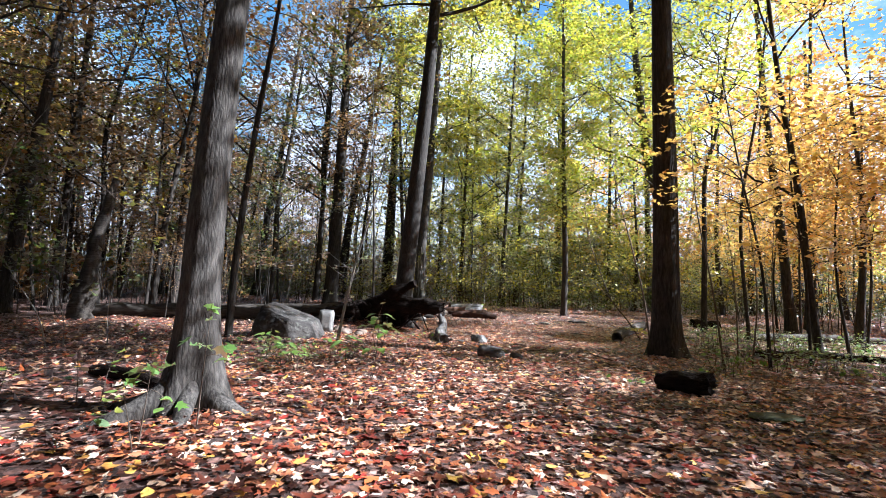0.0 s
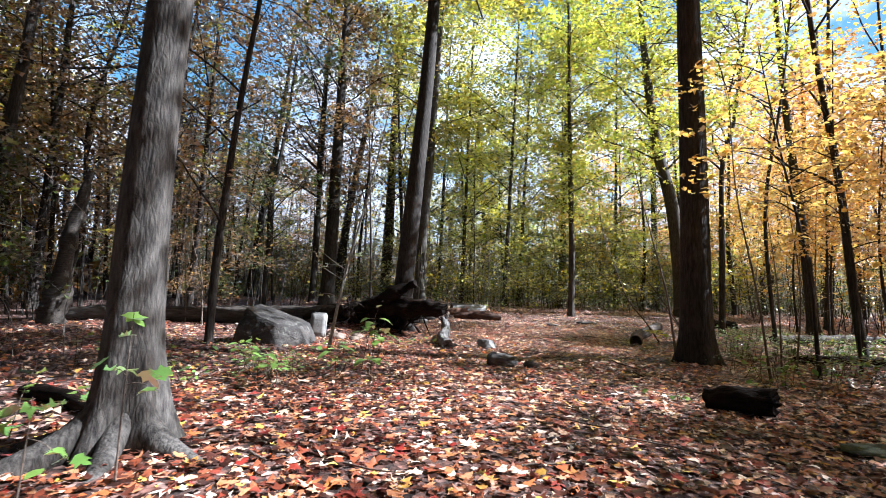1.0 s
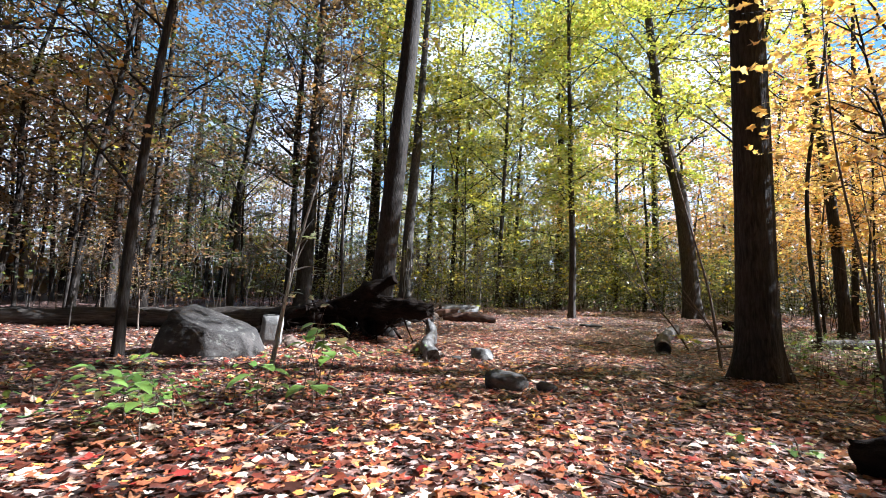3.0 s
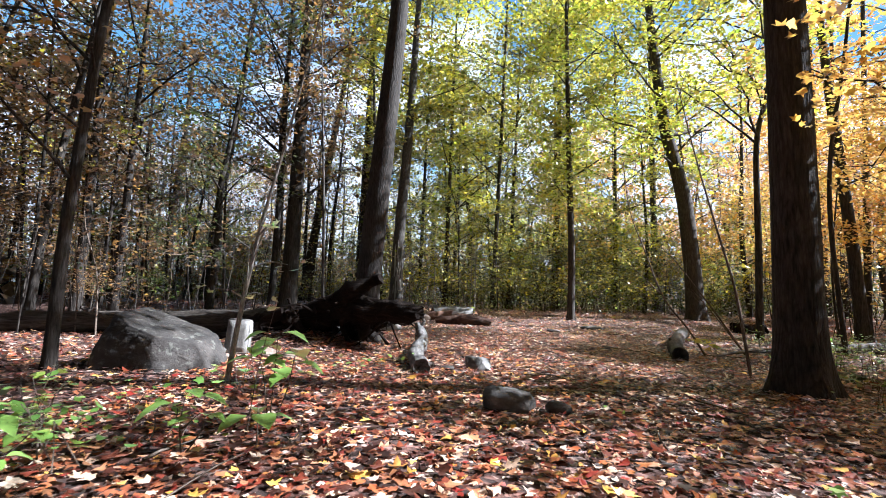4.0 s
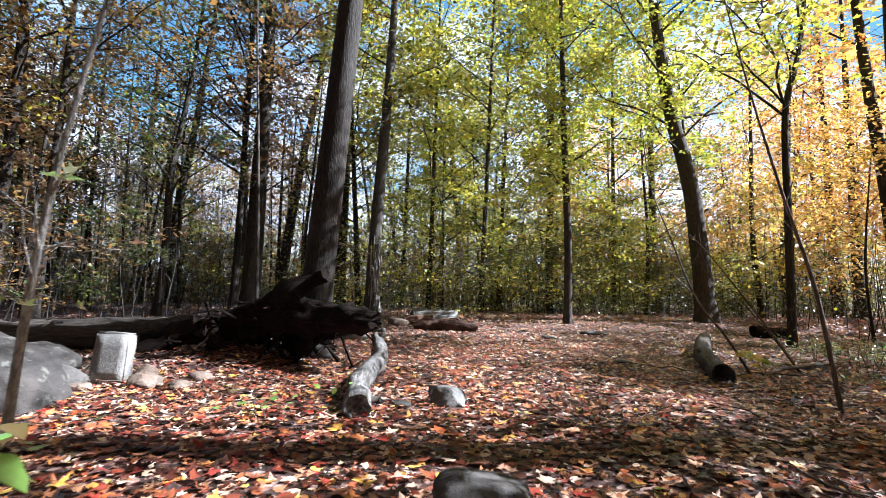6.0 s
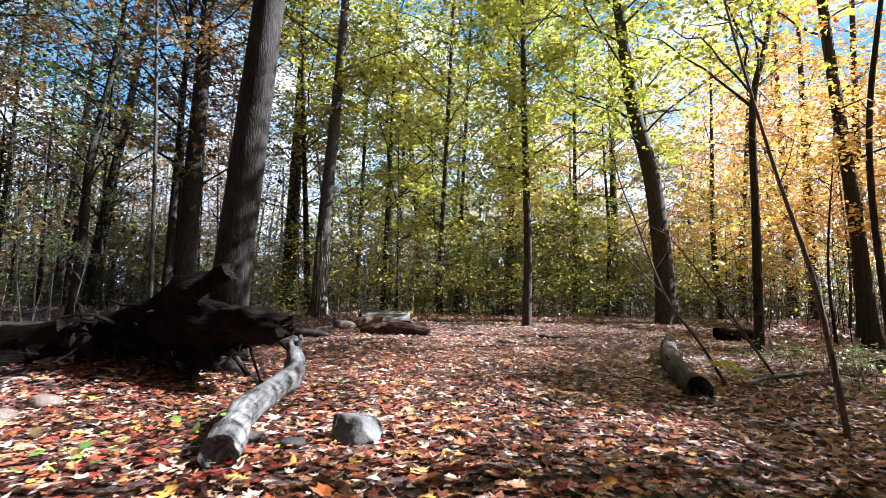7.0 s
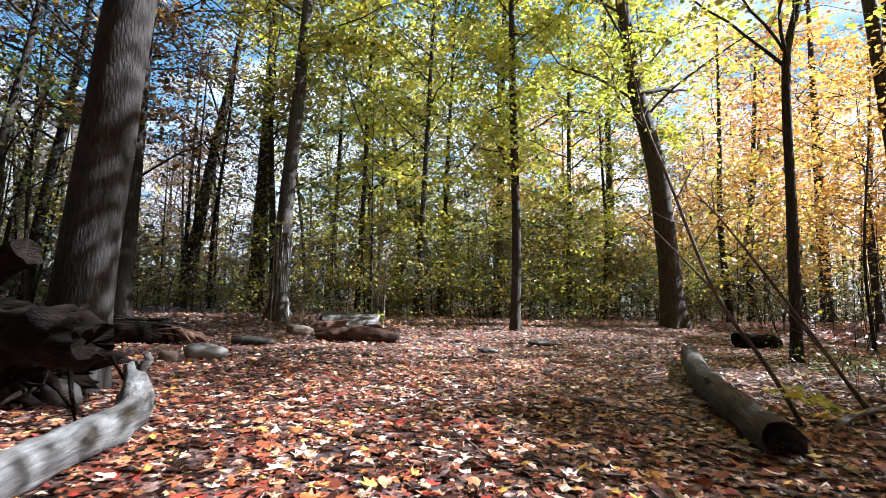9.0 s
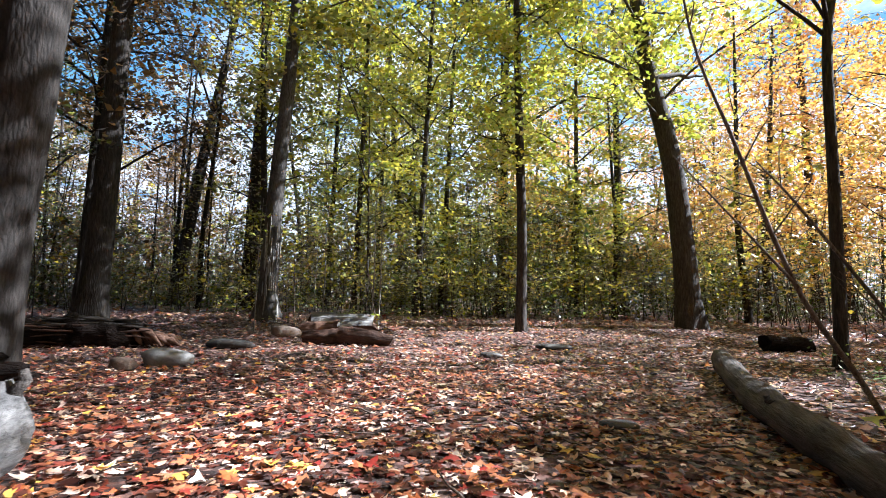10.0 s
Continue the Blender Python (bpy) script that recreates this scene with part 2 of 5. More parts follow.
class Geo:
    """Collects vertices and faces in arrays, then becomes one mesh."""
    def __init__(self):
        self.v, self.f, self.n = [], [], 0

    def add(self, verts, faces):
        verts = np.asarray(verts, float).reshape(-1, 3)
        self.v.append(verts)
        self.f.append(np.asarray(faces, np.int64) + self.n)
        self.n += len(verts)

    def mesh(self, name, material, smooth=True):
        me = bpy.data.meshes.new(name)
        co = np.concatenate(self.v)
        loops = np.concatenate([f.ravel() for f in self.f])
        sizes = np.concatenate([np.full(len(f), f.shape[1]) for f in self.f])
        me.vertices.add(len(co))
        me.vertices.foreach_set("co", co.ravel().astype(np.float32))
        me.loops.add(len(loops))
        me.loops.foreach_set("vertex_index", loops.astype(np.int32))
        me.polygons.add(len(sizes))
        me.polygons.foreach_set("loop_start", np.concatenate([[0], np.cumsum(sizes)[:-1]]).astype(np.int32))
        me.polygons.foreach_set("use_smooth", np.full(len(sizes), smooth))
        me.materials.append(material)
        me.update(calc_edges=True)
        return me


def part(name, data, material=None, parent=None, label=""):
    """ONE mesh object from a Geo, a bmesh or a mesh, under a thing or a part of it."""
    if isinstance(data, Geo):
        data = data.mesh(name, material)
    elif isinstance(data, bmesh.types.BMesh):
        bm, data = data, bpy.data.meshes.new(name)
        for f in bm.faces:
            f.smooth = True
        bm.to_mesh(data)
        bm.free()
        data.materials.append(material)
    ob = new(name, data)
    if parent:
        ob.parent = parent
    return tagged(ob, label) if label else ob


def smooth_line(points, count):
    """Points along a soft curve through the given ones."""
    p = np.asarray(points, float)
    if len(p) < 3:
        u = np.linspace(0, 1, count)[:, None]
        return p[0] * (1 - u) + p[-1] * u
    p = np.vstack([2 * p[0] - p[1], p, 2 * p[-1] - p[-2]])
    out = []
    for s in np.linspace(0, len(p) - 3 - 1e-6, count):
        i, t = int(s), s - int(s)
        a, b, c, d = p[i:i + 4]
        out.append(0.5 * (2 * b + (c - a) * t + (2 * a - 5 * b + 4 * c - d) * t * t + (3 * b - a - 3 * c + d) * t ** 3))
    return np.array(out)


def tube(geo, line, radii, sides=8, ridge=0.0, rng=None, cap=True, flare=None, hollow=0.0, rough=0.0):
    """A tapered round stem along a line; ridge roughens it, flare(angle, i) widens it."""
    line, radii = np.asarray(line, float), np.asarray(radii, float)
    n = len(line)
    tan = np.gradient(line, axis=0)
    tan /= np.linalg.norm(tan, axis=1)[:, None] + 1e-9
    mean = np.abs(tan.mean(axis=0))
    ref = np.eye(3)[int(np.argmin(mean))]
    u = np.cross(tan, ref)
    u /= np.linalg.norm(u, axis=1)[:, None] + 1e-9
    w = np.cross(tan, u)
    ang = np.linspace(0, 2 * math.pi, sides, endpoint=False)
    r = np.repeat(radii[:, None], sides, 1)
    if ridge and rng is not None:
        along = np.concatenate([[0], np.cumsum(np.linalg.norm(np.diff(line, axis=0), axis=1))])
        bumps = np.zeros((n, sides))
        for k in range(9):
            f, g, ph, q = rng.integers(1, max(3, sides // 3)), rng.uniform(0.3, 5.0), rng.uniform(0, 6.3), rng.uniform(0, 6.3)
            bumps += np.sin(f * ang[None] + ph + 0.8 * np.sin(along[:, None] * g * 0.7 + q)) * np.sin(along[:, None] * g + q) / (1 + 0.18 * f)
        r = r * (1 + ridge * bumps)
    if flare is not None:
        r = r * flare(ang[None, :], np.arange(n)[:, None])
    co = line[:, None] + r[..., None] * (np.cos(ang)[None, :, None] * u[:, None] + np.sin(ang)[None, :, None] * w[:, None])
    if rough:
        for a in range(n):
            for b in range(sides):
                p = Vector(co[a, b])
                away = co[a, b] - line[a]
                co[a, b] += away * rough * (noise.noise(p * 2.1) * 1.4 + noise.noise(p * 6.3) * 0.8 + noise.noise(p * 15.0) * 0.4)
    if hollow and rng is not None:
        for row, sign in ((0, -1), (n - 1, 1)):
            teeth = np.abs(rng.normal(0, 0.5, sides)) + 0.35 * np.sin(ang * 2 + row)
            co[row] += sign * tan[row] * radii[row] * min(0.9, 0.35 + 0.2 * len(line) / sides) * 0.6 * teeth[:, None]
    i, j = np.meshgrid(np.arange(n - 1), np.arange(sides), indexing="ij")
    k = (j + 1) % sides
    quads = np.stack([i * sides + j, i * sides + k, (i + 1) * sides + k, (i + 1) * sides + j], -1).reshape(-1, 4)
    geo.add(co.reshape(-1, 3), quads)
    if cap:
        a = np.arange(sides)
        for row, sign in ((0, -1), (n - 1, 1)):
            rim = co[row]
            tip = line[row] - sign * tan[row] * radii[row] * (hollow if hollow else -0.1)
            idx = np.stack([a, (a + 1) % sides, np.full(sides, sides)], -1)
            geo.add(np.vstack([rim, tip]), idx if sign > 0 else idx[:, ::-1])


# outlines of leaves, tip towards +y, about 1 across
MAPLE = np.array([(0.0, -0.42), (0.40, -0.30), (0.32, -0.06), (0.52, 0.15), (0.20, 0.16), (0.0, 0.56),
                  (-0.19, 0.15), (-0.50, 0.17), (-0.32, -0.07), (-0.39, -0.31)])
MAPLE_FINE = np.array([(0.0, -0.42), (0.16, -0.36), (0.40, -0.32), (0.30, -0.16), (0.36, -0.04), (0.54, 0.14), (0.34, 0.13), (0.17, 0.12), (0.20, 0.32), (0.02, 0.58),
                       (-0.16, 0.30), (-0.15, 0.13), (-0.33, 0.12), (-0.52, 0.17), (-0.35, -0.05), (-0.29, -0.17), (-0.41, -0.30), (-0.15, -0.37)])
LOBED = np.array([(0.0, -0.40), (0.38, -0.22), (0.48, 0.16), (0.18, 0.16), (0.0, 0.54), (-0.19, 0.15), (-0.47, 0.18), (-0.37, -0.23)])
KITE = np.array([(0.0, -0.5), (0.40, 0.04), (0.03, 0.56), (-0.36, -0.06)])
SIMPLE = np.array([(0.0, -0.45), (0.42, -0.08), (0.24, 0.20), (0.0, 0.55), (-0.40, 0.10), (-0.30, -0.2)])
OVAL = np.array([(0.0, -0.5), (0.22, -0.3), (0.30, 0.0), (0.16, 0.32), (0.0, 0.52), (-0.17, 0.31), (-0.30, 0.0), (-0.21, -0.3)])


def leaves(geo, outline, at, size, rng, tilt=0.5, curl=0.25, yaw=None, fan=False):
    """Many leaves at the given places: each turned, tipped and curled in its own way."""
    at = np.asarray(at, float)
    if fan:
        outline = np.vstack([[(0.0, -0.05)], outline])
    n, k = len(at), len(outline)
    size = np.broadcast_to(np.asarray(size, float), (n,))
    spin = rng.uniform(0, 2 * math.pi, n) if yaw is None else yaw
    tip = np.abs(rng.normal(0, tilt, n))
    way = rng.uniform(0, 2 * math.pi, n)
    c1, c2 = rng.normal(0, curl, n), rng.normal(curl * 0.5, curl, n)
    x, y = outline[:, 0][None], outline[:, 1][None]
    stretch = rng.uniform(0.8, 1.15, n)[:, None]
    z = c1[:, None] * (x * x * 2.2 - 0.1) + c2[:, None] * (y * y * 1.8 - 0.1) + (rng.normal(0, curl * 0.5, n))[:, None] * x * y * 2
    px, py, pz = x * size[:, None] * stretch, y * size[:, None], z * size[:, None]
    cs, sn = np.cos(spin)[:, None], np.sin(spin)[:, None]
    qx, qy = px * cs - py * sn, px * sn + py * cs
    # tip about a level axis
    ax, ay = np.cos(way)[:, None], np.sin(way)[:, None]
    ct, st = np.cos(tip)[:, None], np.sin(tip)[:, None]
    dot = qx * ax + qy * ay
    rx = qx * ct + ay * pz * st + ax * dot * (1 - ct)
    ry = qy * ct - ax * pz * st + ay * dot * (1 - ct)
    rz = pz * ct + (ax * qy - ay * qx) * st
    co = np.stack([rx, ry, rz], -1) + at[:, None]
    if fan:
        rim = np.arange(1, k)
        tri = np.stack([np.zeros(k - 1, int), rim, np.roll(rim, -1)], -1)
        geo.add(co.reshape(-1, 3), (np.arange(n)[:, None, None] * k + tri[None]).reshape(-1, 3))
    else:
        geo.add(co.reshape(-1, 3), np.arange(n * k).reshape(n, k))


# ---- the ground ----
def spread(a, b, step, far):
    """Coordinates at even steps from a to b, then ever wider ones to far on both sides."""
    inner = np.arange(a, b + step, step)
    grow = np.cumsum(step * 1.25 ** np.arange(1, 60))
    grow = grow[grow < far]
    return np.concatenate([a - grow[::-1], inner, inner[-1] + grow])


gx, gy = spread(-12, 16, 0.22, 900), spread(-3, 34, 0.22, 900)
XX, YY = np.meshgrid(gx, gy, indexing="ij")
ground = Geo()
ii, jj = np.meshgrid(np.arange(len(gx) - 1), np.arange(len(gy) - 1), indexing="ij")
W = len(gy)
ground.add(np.stack([XX, YY, gz(XX, YY)], -1), np.stack([ii * W + jj, (ii + 1) * W + jj, (ii + 1) * W + jj + 1, ii * W + jj + 1], -1).reshape(-1, 4))
tagged(part("ground", ground, M_SOIL), "dark brown forest soil under a carpet of fallen leaves", "ground", kind="structure")


def scatter(rng, n, x0, x1, y0, y1):
    return np.stack([rng.uniform(x0, x1, n), rng.uniform(y0, y1, n)], -1)


rng = np.random.default_rng(5)
litter = Geo()
xy = scatter(rng, 22500, -3.2, 5.6, 1.4, 20)
zz = gz(xy[:, 0], xy[:, 1]) + 0.006 + 0.035 * rng.random(len(xy)) ** 1.6
leaves(litter, MAPLE_FINE, np.column_stack([xy, zz]), 0.055 + 0.09 * rng.random(len(xy)) ** 1.3, rng, 0.16, 0.22, fan=True)
xy = scatter(rng, 26000, -3.2, 5.6, 1.4, 20)
zz = gz(xy[:, 0], xy[:, 1]) + 0.008 + 0.04 * rng.random(len(xy)) ** 1.6
leaves(litter, LOBED, np.column_stack([xy, zz]), 0.03 + 0.08 * rng.random(len(xy)) ** 1.5, rng, 0.2, 0.34)
xy = scatter(rng, 80000, -12, 15, 0, 31)
inner = (xy[:, 0] > -3.2) & (xy[:, 0] < 5.6) & (xy[:, 1] > 1.4) & (xy[:, 1] < 20)
xy = xy[~inner]
zz = gz(xy[:, 0], xy[:, 1]) + 0.006 + 0.04 * rng.random(len(xy)) ** 1.6
spot, wide = np.column_stack([xy, zz]), rng.uniform(0.06, 0.135, len(xy))
off = (xy[:, 1] > 22) | (np.abs(xy[:, 0] - 1) > 8)
leaves(litter, SIMPLE, spot[~off], wide[~off], rng, 0.22, 0.36)
leaves(litter, KITE, spot[off], wide[off], rng, 0.22, 0.3)
xy = scatter(rng, 16000, 15, 27, 14, 31)
zz = gz(xy[:, 0], xy[:, 1]) + 0.006 + 0.04 * rng.random(len(xy)) ** 1.6
leaves(litter, KITE, np.column_stack([xy, zz]), rng.uniform(0.10, 0.19, len(xy)), rng, 0.35, 0.4)
xy = scatter(rng, 22000, -34, 40, 28, 60)
zz = gz(xy[:, 0], xy[:, 1]) + 0.01 + 0.05 * rng.random(len(xy))
leaves(litter, KITE, np.column_stack([xy, zz]), rng.uniform(0.14, 0.28, len(xy)), rng, 0.3, 0.3)
tagged(part("leaf_litter", litter, M_LITTER), "red, tan and orange fallen maple leaves covering the path", "leaves", kind="stuff")


# ---- trees ----
def stem_line(x, y, bend, height, count):
    """The centre line of a stem from its foot; bend: (height, dx, dy) rows."""
    zs = np.linspace(0, 1, count) ** 1.25 * height
    b = [(0, 0, 0)] + list(bend)
    zb = [r[0] for r in b]
    if zb[-1] < height:
        k = (height - zb[-1]) / max(0.1, zb[-1] - zb[-2]) * 0.7 if len(b) > 1 else 0
        b.append((height, b[-1][1] + k * (b[-1][1] - b[-2][1]) if len(b) > 1 else 0, b[-1][2] + k * (b[-1][2] - b[-2][2]) if len(b) > 1 else 0))
        zb.append(height)
    fine = smooth_line(np.array([(r[1], r[2], r[0]) for r in b]), 60)
    return np.stack([x + np.interp(zs, fine[:, 2], fine[:, 0]), y + np.interp(zs, fine[:, 2], fine[:, 1]), zs], -1)


def at_height(line, z):
    return np.array([np.interp(z, line[:, 2], line[:, 0]), np.interp(z, line[:, 2], line[:, 1]), z])


def spray_leaves(geo, centres, radius, per, outline, size, rng, flat=0.16, tilt=0.62):
    """Flat sprays of leaves round the given centres, each spray tipped its own way."""
    centres = np.asarray(centres, float)
    n = len(centres)
    c = np.repeat(centres, per, 0)
    R = np.repeat(rng.uniform(0.6, 1.25, n) * radius, per)
    a = rng.uniform(0, 2 * math.pi, n * per)
    r = np.sqrt(rng.random(n * per)) * R
    sx, sy = np.repeat(rng.normal(0, 0.22, n), per), np.repeat(rng.normal(0, 0.22, n), per)
    dx, dy = r * np.cos(a), r * np.sin(a)
    dz = dx * sx + dy * sy - 0.12 * r * r / np.maximum(R, 0.1) + rng.normal(0, flat * radius, n * per)
    leaves(geo, outline, c + np.stack([dx, dy, dz], -1), rng.uniform(0.6, 1.25, n * per) * size, rng, tilt, 0.3)


def tree(label, x, y, d, height, bend=(), bark=None, leaf=None, base=5.0, reach=3.0, limbs=14, sprays=5, per=34, outline=SIMPLE, size=0.15,
         seed=1, sides=14, flare=0.5, name="tree", group="", spray_radius=0.85, ridge=0.02, aim=None, forks=(), joined=False, roots=(), spread_up=0.55):
    """A broadleaf tree: tapered trunk with a flared foot, limbs with twigs, a crown of sprays of leaves."""
    rng = np.random.default_rng(seed)
    root = new(name)
    z0 = float(gz(x, y)) - 0.05
    root.location = (x, y, z0)
    tagged(root, label, "tree", group)
    line = stem_line(0, 0, bend, height, max(16, int(height * 3)))
    taper = 0.5 * d * (1 - 0.75 * (line[:, 2] / height) ** 1.1)
    p1, p2, k = rng.uniform(0, 6.3), rng.uniform(0, 6.3), int(rng.integers(4, 7))

    def foot(ang, i):
        zz = line[i, 2]
        f = np.exp(-zz / (spread_up * d + 0.08))
        return 1 + flare * f * (0.75 + 0.55 * np.sin(k * ang + p1) + 0.25 * np.sin(3 * ang + p2))
    g = Geo()
    tube(g, line, taper, sides, ridge, rng, True, foot)
    for z, az, length, rise, thick in forks:
        p = at_height(line, z)
        t = np.linspace(0, 1, 9)[:, None]
        way = np.array([math.cos(az), math.sin(az), 0])
        arm = p + way * length * t + np.array([0, 0, 1]) * length * rise * (t - 0.3 * t * t) + rng.normal(0, 0.02 * length, (9, 3)) * t
        tube(g, arm, thick * (1 - 0.8 * t[:, 0]), 8, 0.03, rng)
    part("trunk", g, bark, root)
    for rx, ry, r in roots:
        way = np.array([rx - x, ry - y, 0])
        one = Geo()
        tube(one, smooth_line([(*(way[:2] * 0.15), 0.34), (*(way[:2] * 0.55), 0.13), (*(way[:2] * 1.0), 0.04), (*(way[:2] * 1.6), -0.04)], 14), np.interp(np.linspace(0, 1, 14), [0, 0.4, 1], [r * 1.1, r, r * 0.45]), 14, 0.04, rng)
        part("root", one, bark, root)
    g, tips = Geo(), []
    for i in range(limbs):
        u = (i + rng.random()) / limbs
        z = base + (height * 0.96 - base) * u
        p = at_height(line, z)
        az = rng.uniform(0, 2 * math.pi) if aim is None else aim + rng.normal(0, 0.8)
        L = reach * (0.5 + 0.65 * math.sin(math.pi * (0.12 + 0.76 * u))) * rng.uniform(0.45, 1.4)
        rise = rng.uniform(0.25, 1.05)
        t = np.linspace(0, 1, 6)[:, None]
        way = np.array([math.cos(az), math.sin(az), 0])
        arm = p + way * L * t + np.array([0, 0, 1]) * L * rise * (t - 0.35 * t * t) + rng.normal(0, 0.05 * L, (6, 3)) * t
        r0 = min(0.18 * d, 0.012 + 0.009 * L) * (1 - 0.5 * u)
        if joined:
            tube(g, arm, r0 * (1 - 0.75 * t[:, 0]), 5, cap=False)
        else:
            one = Geo()
            tube(one, smooth_line(arm, 9), r0 * (1 - 0.75 * np.linspace(0, 1, 9)), 6, cap=False)
            part("limb", one, bark, root)
        for s in range(sprays):
            v = rng.uniform(0.3, 1.05)
            q = arm[min(5, int(v * 5))]
            off = np.array([rng.normal(0, 0.32 * L), rng.normal(0, 0.32 * L), rng.normal(0.05, 0.13 * L)])
            tip = q + off * 0.8
            mid = (q + tip) / 2 + np.array([0, 0, 0.06 * L])
            tube(g, [q, tip] if joined else [q, mid, tip], [0.012, 0.004] if joined else [0.011 + 0.002 * L, 0.008, 0.004], 3, cap=False)
            tips.append(tip)
    if limbs:
        tagged(part("branchwork", g, bark, root), kind="stuff")
        g = Geo()
        spray_leaves(g, tips, spray_radius, per, outline, size, rng)
        part("crown", g, leaf, root)
    return root


def foot_of(x, y):
    return (x, y, float(gz(x, y)) - 0.05)


BIG = "tall maple with a straight trunk in the leaf litter"
# the trunks that stand along the clearing; first three crowns, unseen, widened to block skylight
tree("smooth grey maple trunk with spreading roots beside the path", -2.42, 5.25, 0.37, 17, [(1.7, 0.01, 0), (3.5, 0.07, 0.03), (9, 0.3, 0.1)], M_BARK_PALE, M_BROWN, 9.5, 7.4, 36, 7, 66, KITE, 0.31, 11, 40, 1.05, ridge=0.016, spread_up=0.95,
     roots=((-1.87, 5.05, 0.10), (-2.77, 4.65, 0.12), (-3.02, 5.15, 0.09), (-2.22, 4.68, 0.08)))
tree("stout maple with dark furrowed bark and golden leaves", 4.68, 11.5, 0.58, 19, [(4, -0.05, 0), (10, -0.2, 0)], M_BARK_DARK, M_GOLD, 10.8, 6.4, 36, 7, 60, KITE, 0.26, 12, 44, 0.7, ridge=0.018)
tree("tall leaning maple behind the uprooted stump", -1.62, 17.0, 0.60, 20, [(1.5, 0.06, 0), (4, 0.24, 0), (8, 0.52, 0), (13, 0.75, 0)], M_BARK_GREY, M_GREEN, 10.5, 7.2, 36, 7, 66, KITE, 0.22, 13, 36, 0.35, ridge=0.015)
edge_maple = tree("maple with pale shaggy lower bark at the clearing's edge", -1.92, 28.72, 0.58, 20, [(4, 0.1, 0), (9, 0.38, 0)], M_BARK_PALE, M_GREEN, 7.0, 3.6, 18, 6, 46, KITE, 0.22, 14, 24, 1.0)
# shaggy strips low on the trunk; their pale colour carries the sunlight there
rng = np.random.default_rng(301)
for i in range(34):
    a, z, L = radians(rng.uniform(-120, 25)), rng.uniform(0.0, 2.5), rng.uniform(0.4, 1.3)
    one, t = Geo(), np.linspace(0, 1, 5)[:, None]
    r = 0.275 + 0.12 * np.exp(-(z + L * t) / 0.45) + rng.uniform(0, 0.02) * (t - 0.4) ** 2 * 4
    tube(one, np.hstack([r * math.cos(a) + 0.025 * (z + L * t), r * math.sin(a) + rng.normal(0, 0.01, (5, 1)), z + L * t]), rng.uniform(0.016, 0.04) * (1 - 0.6 * abs(2 * t[:, 0] - 0.9)), 5)
    part("bark_strip", one, M_BARK_BRIGHT, edge_maple, "shaggy strip of bark, coloured pale for sun on it" if i == 0 else "")
tree(BIG, -6.68, 28.04, 0.76, 21, [(6, 0.12, 0)], M_BARK_DARK, M_BROWN, 8.0, 5.2, 20, 6, 42, KITE, 0.15, 15, 24, 0.35)
tree(BIG, -5.0, 38.1, 0.85, 22, [(8, 0.1, 0)], M_BARK_DARK, M_GREEN, 7.0, 4.5, 20, 6, 46, KITE, 0.23, 16, 20, 0.3)
tree("slender maple with green leaves at the end of the clearing", 5.73, 26.8, 0.32, 18, [(3, 0.02, 0), (8, -0.15, 0)], M_BARK, M_LIME, 4.6, 3.2, 28, 6, 50, KITE, 0.18, 17, 20, 0.45)
tree(BIG, 7.24, 36.5, 0.50, 20, [(6, 0.1, 0)], M_BARK_DARK, M_GREEN, 6.0, 3.6, 20, 6, 46, KITE, 0.24, 18)
tree("thick leaning maple at the far side of the clearing", 11.85, 28.24, 0.8, 19, [(3, -0.22, 0), (6, -0.6, 0), (9, -1.35, 0), (13, -1.9, 0)], M_BARK, M_LIME, 6.4, 4.4, 26, 6, 54, KITE, 0.19, 19, 24, 0.4,
     forks=((8.6, 0.4, 3.2, 0.35, 0.13),))
tree(BIG, 15.26, 40.4, 0.58, 20, [(7, -0.2, 0)], M_BARK_DARK, M_GREEN, 6.0, 3.8, 18, 6, 46, KITE, 0.24, 20)
tree("slim forked maple with a long limb over the clearing", 9.78, 20.4, 0.23, 14, [(3, 0.02, 0), (6.2, 0.05, 0), (8, 0.5, 0), (11, 0.9, 0)], M_BARK_DARK, M_LIME, 6.0, 3.8, 20, 6, 30, LOBED, 0.155, 21, 16, 0.35, aim=3.2,
     forks=((6.1, 2.9, 3.0, 1.05, 0.038),))
tree(BIG, 23.7, 34.5, 0.60, 19, [(6, -0.1, 0)], M_BARK_DARK, M_ORANGE, 4.5, 4.0, 18, 5, 44, KITE, 0.2, 22)
tree("tall leaning trunk with dark bark", -8.9, 39.2, 0.70, 20, [(4, 0.45, 0), (9, 1.1, 0), (14, 1.9, 0)], M_BARK_DARK, M_BROWN, 7.5, 4.8, 20, 6, 42, KITE, 0.15, 23)
tree("maple with a pale patch on its trunk and a crooked limb", 2.54, 43.8, 0.62, 18, [(6, -0.1, 0), (9, -0.5, 0)], M_BARK, M_GREEN, 5.0, 4.0, 22, 6, 46, KITE, 0.24, 24, forks=((8.2, 0.3, 2.2, 0.5, 0.12),))
tree(BIG, 1.12, 41.4, 0.3, 17, [(6, 0.1, 0)], M_BARK_DARK, M_GREEN, 4.5, 3.2, 18, 6, 46, KITE, 0.24, 25)
tree("dark maple trunk among golden undergrowth", 13.77, 21.4, 0.40, 18, [(4, -0.35, 0), (9, -0.9, 0)], M_BARK_DARK, M_GOLD, 4.0, 3.0, 8, 5, 20, LOBED, 0.18, 26, 20)
tree(BIG, 24.9, 37.5, 0.6, 19, [(6, -0.2, 0)], M_BARK_DARK, M_ORANGE, 4.5, 4.0, 18, 5, 44, KITE, 0.2, 27)
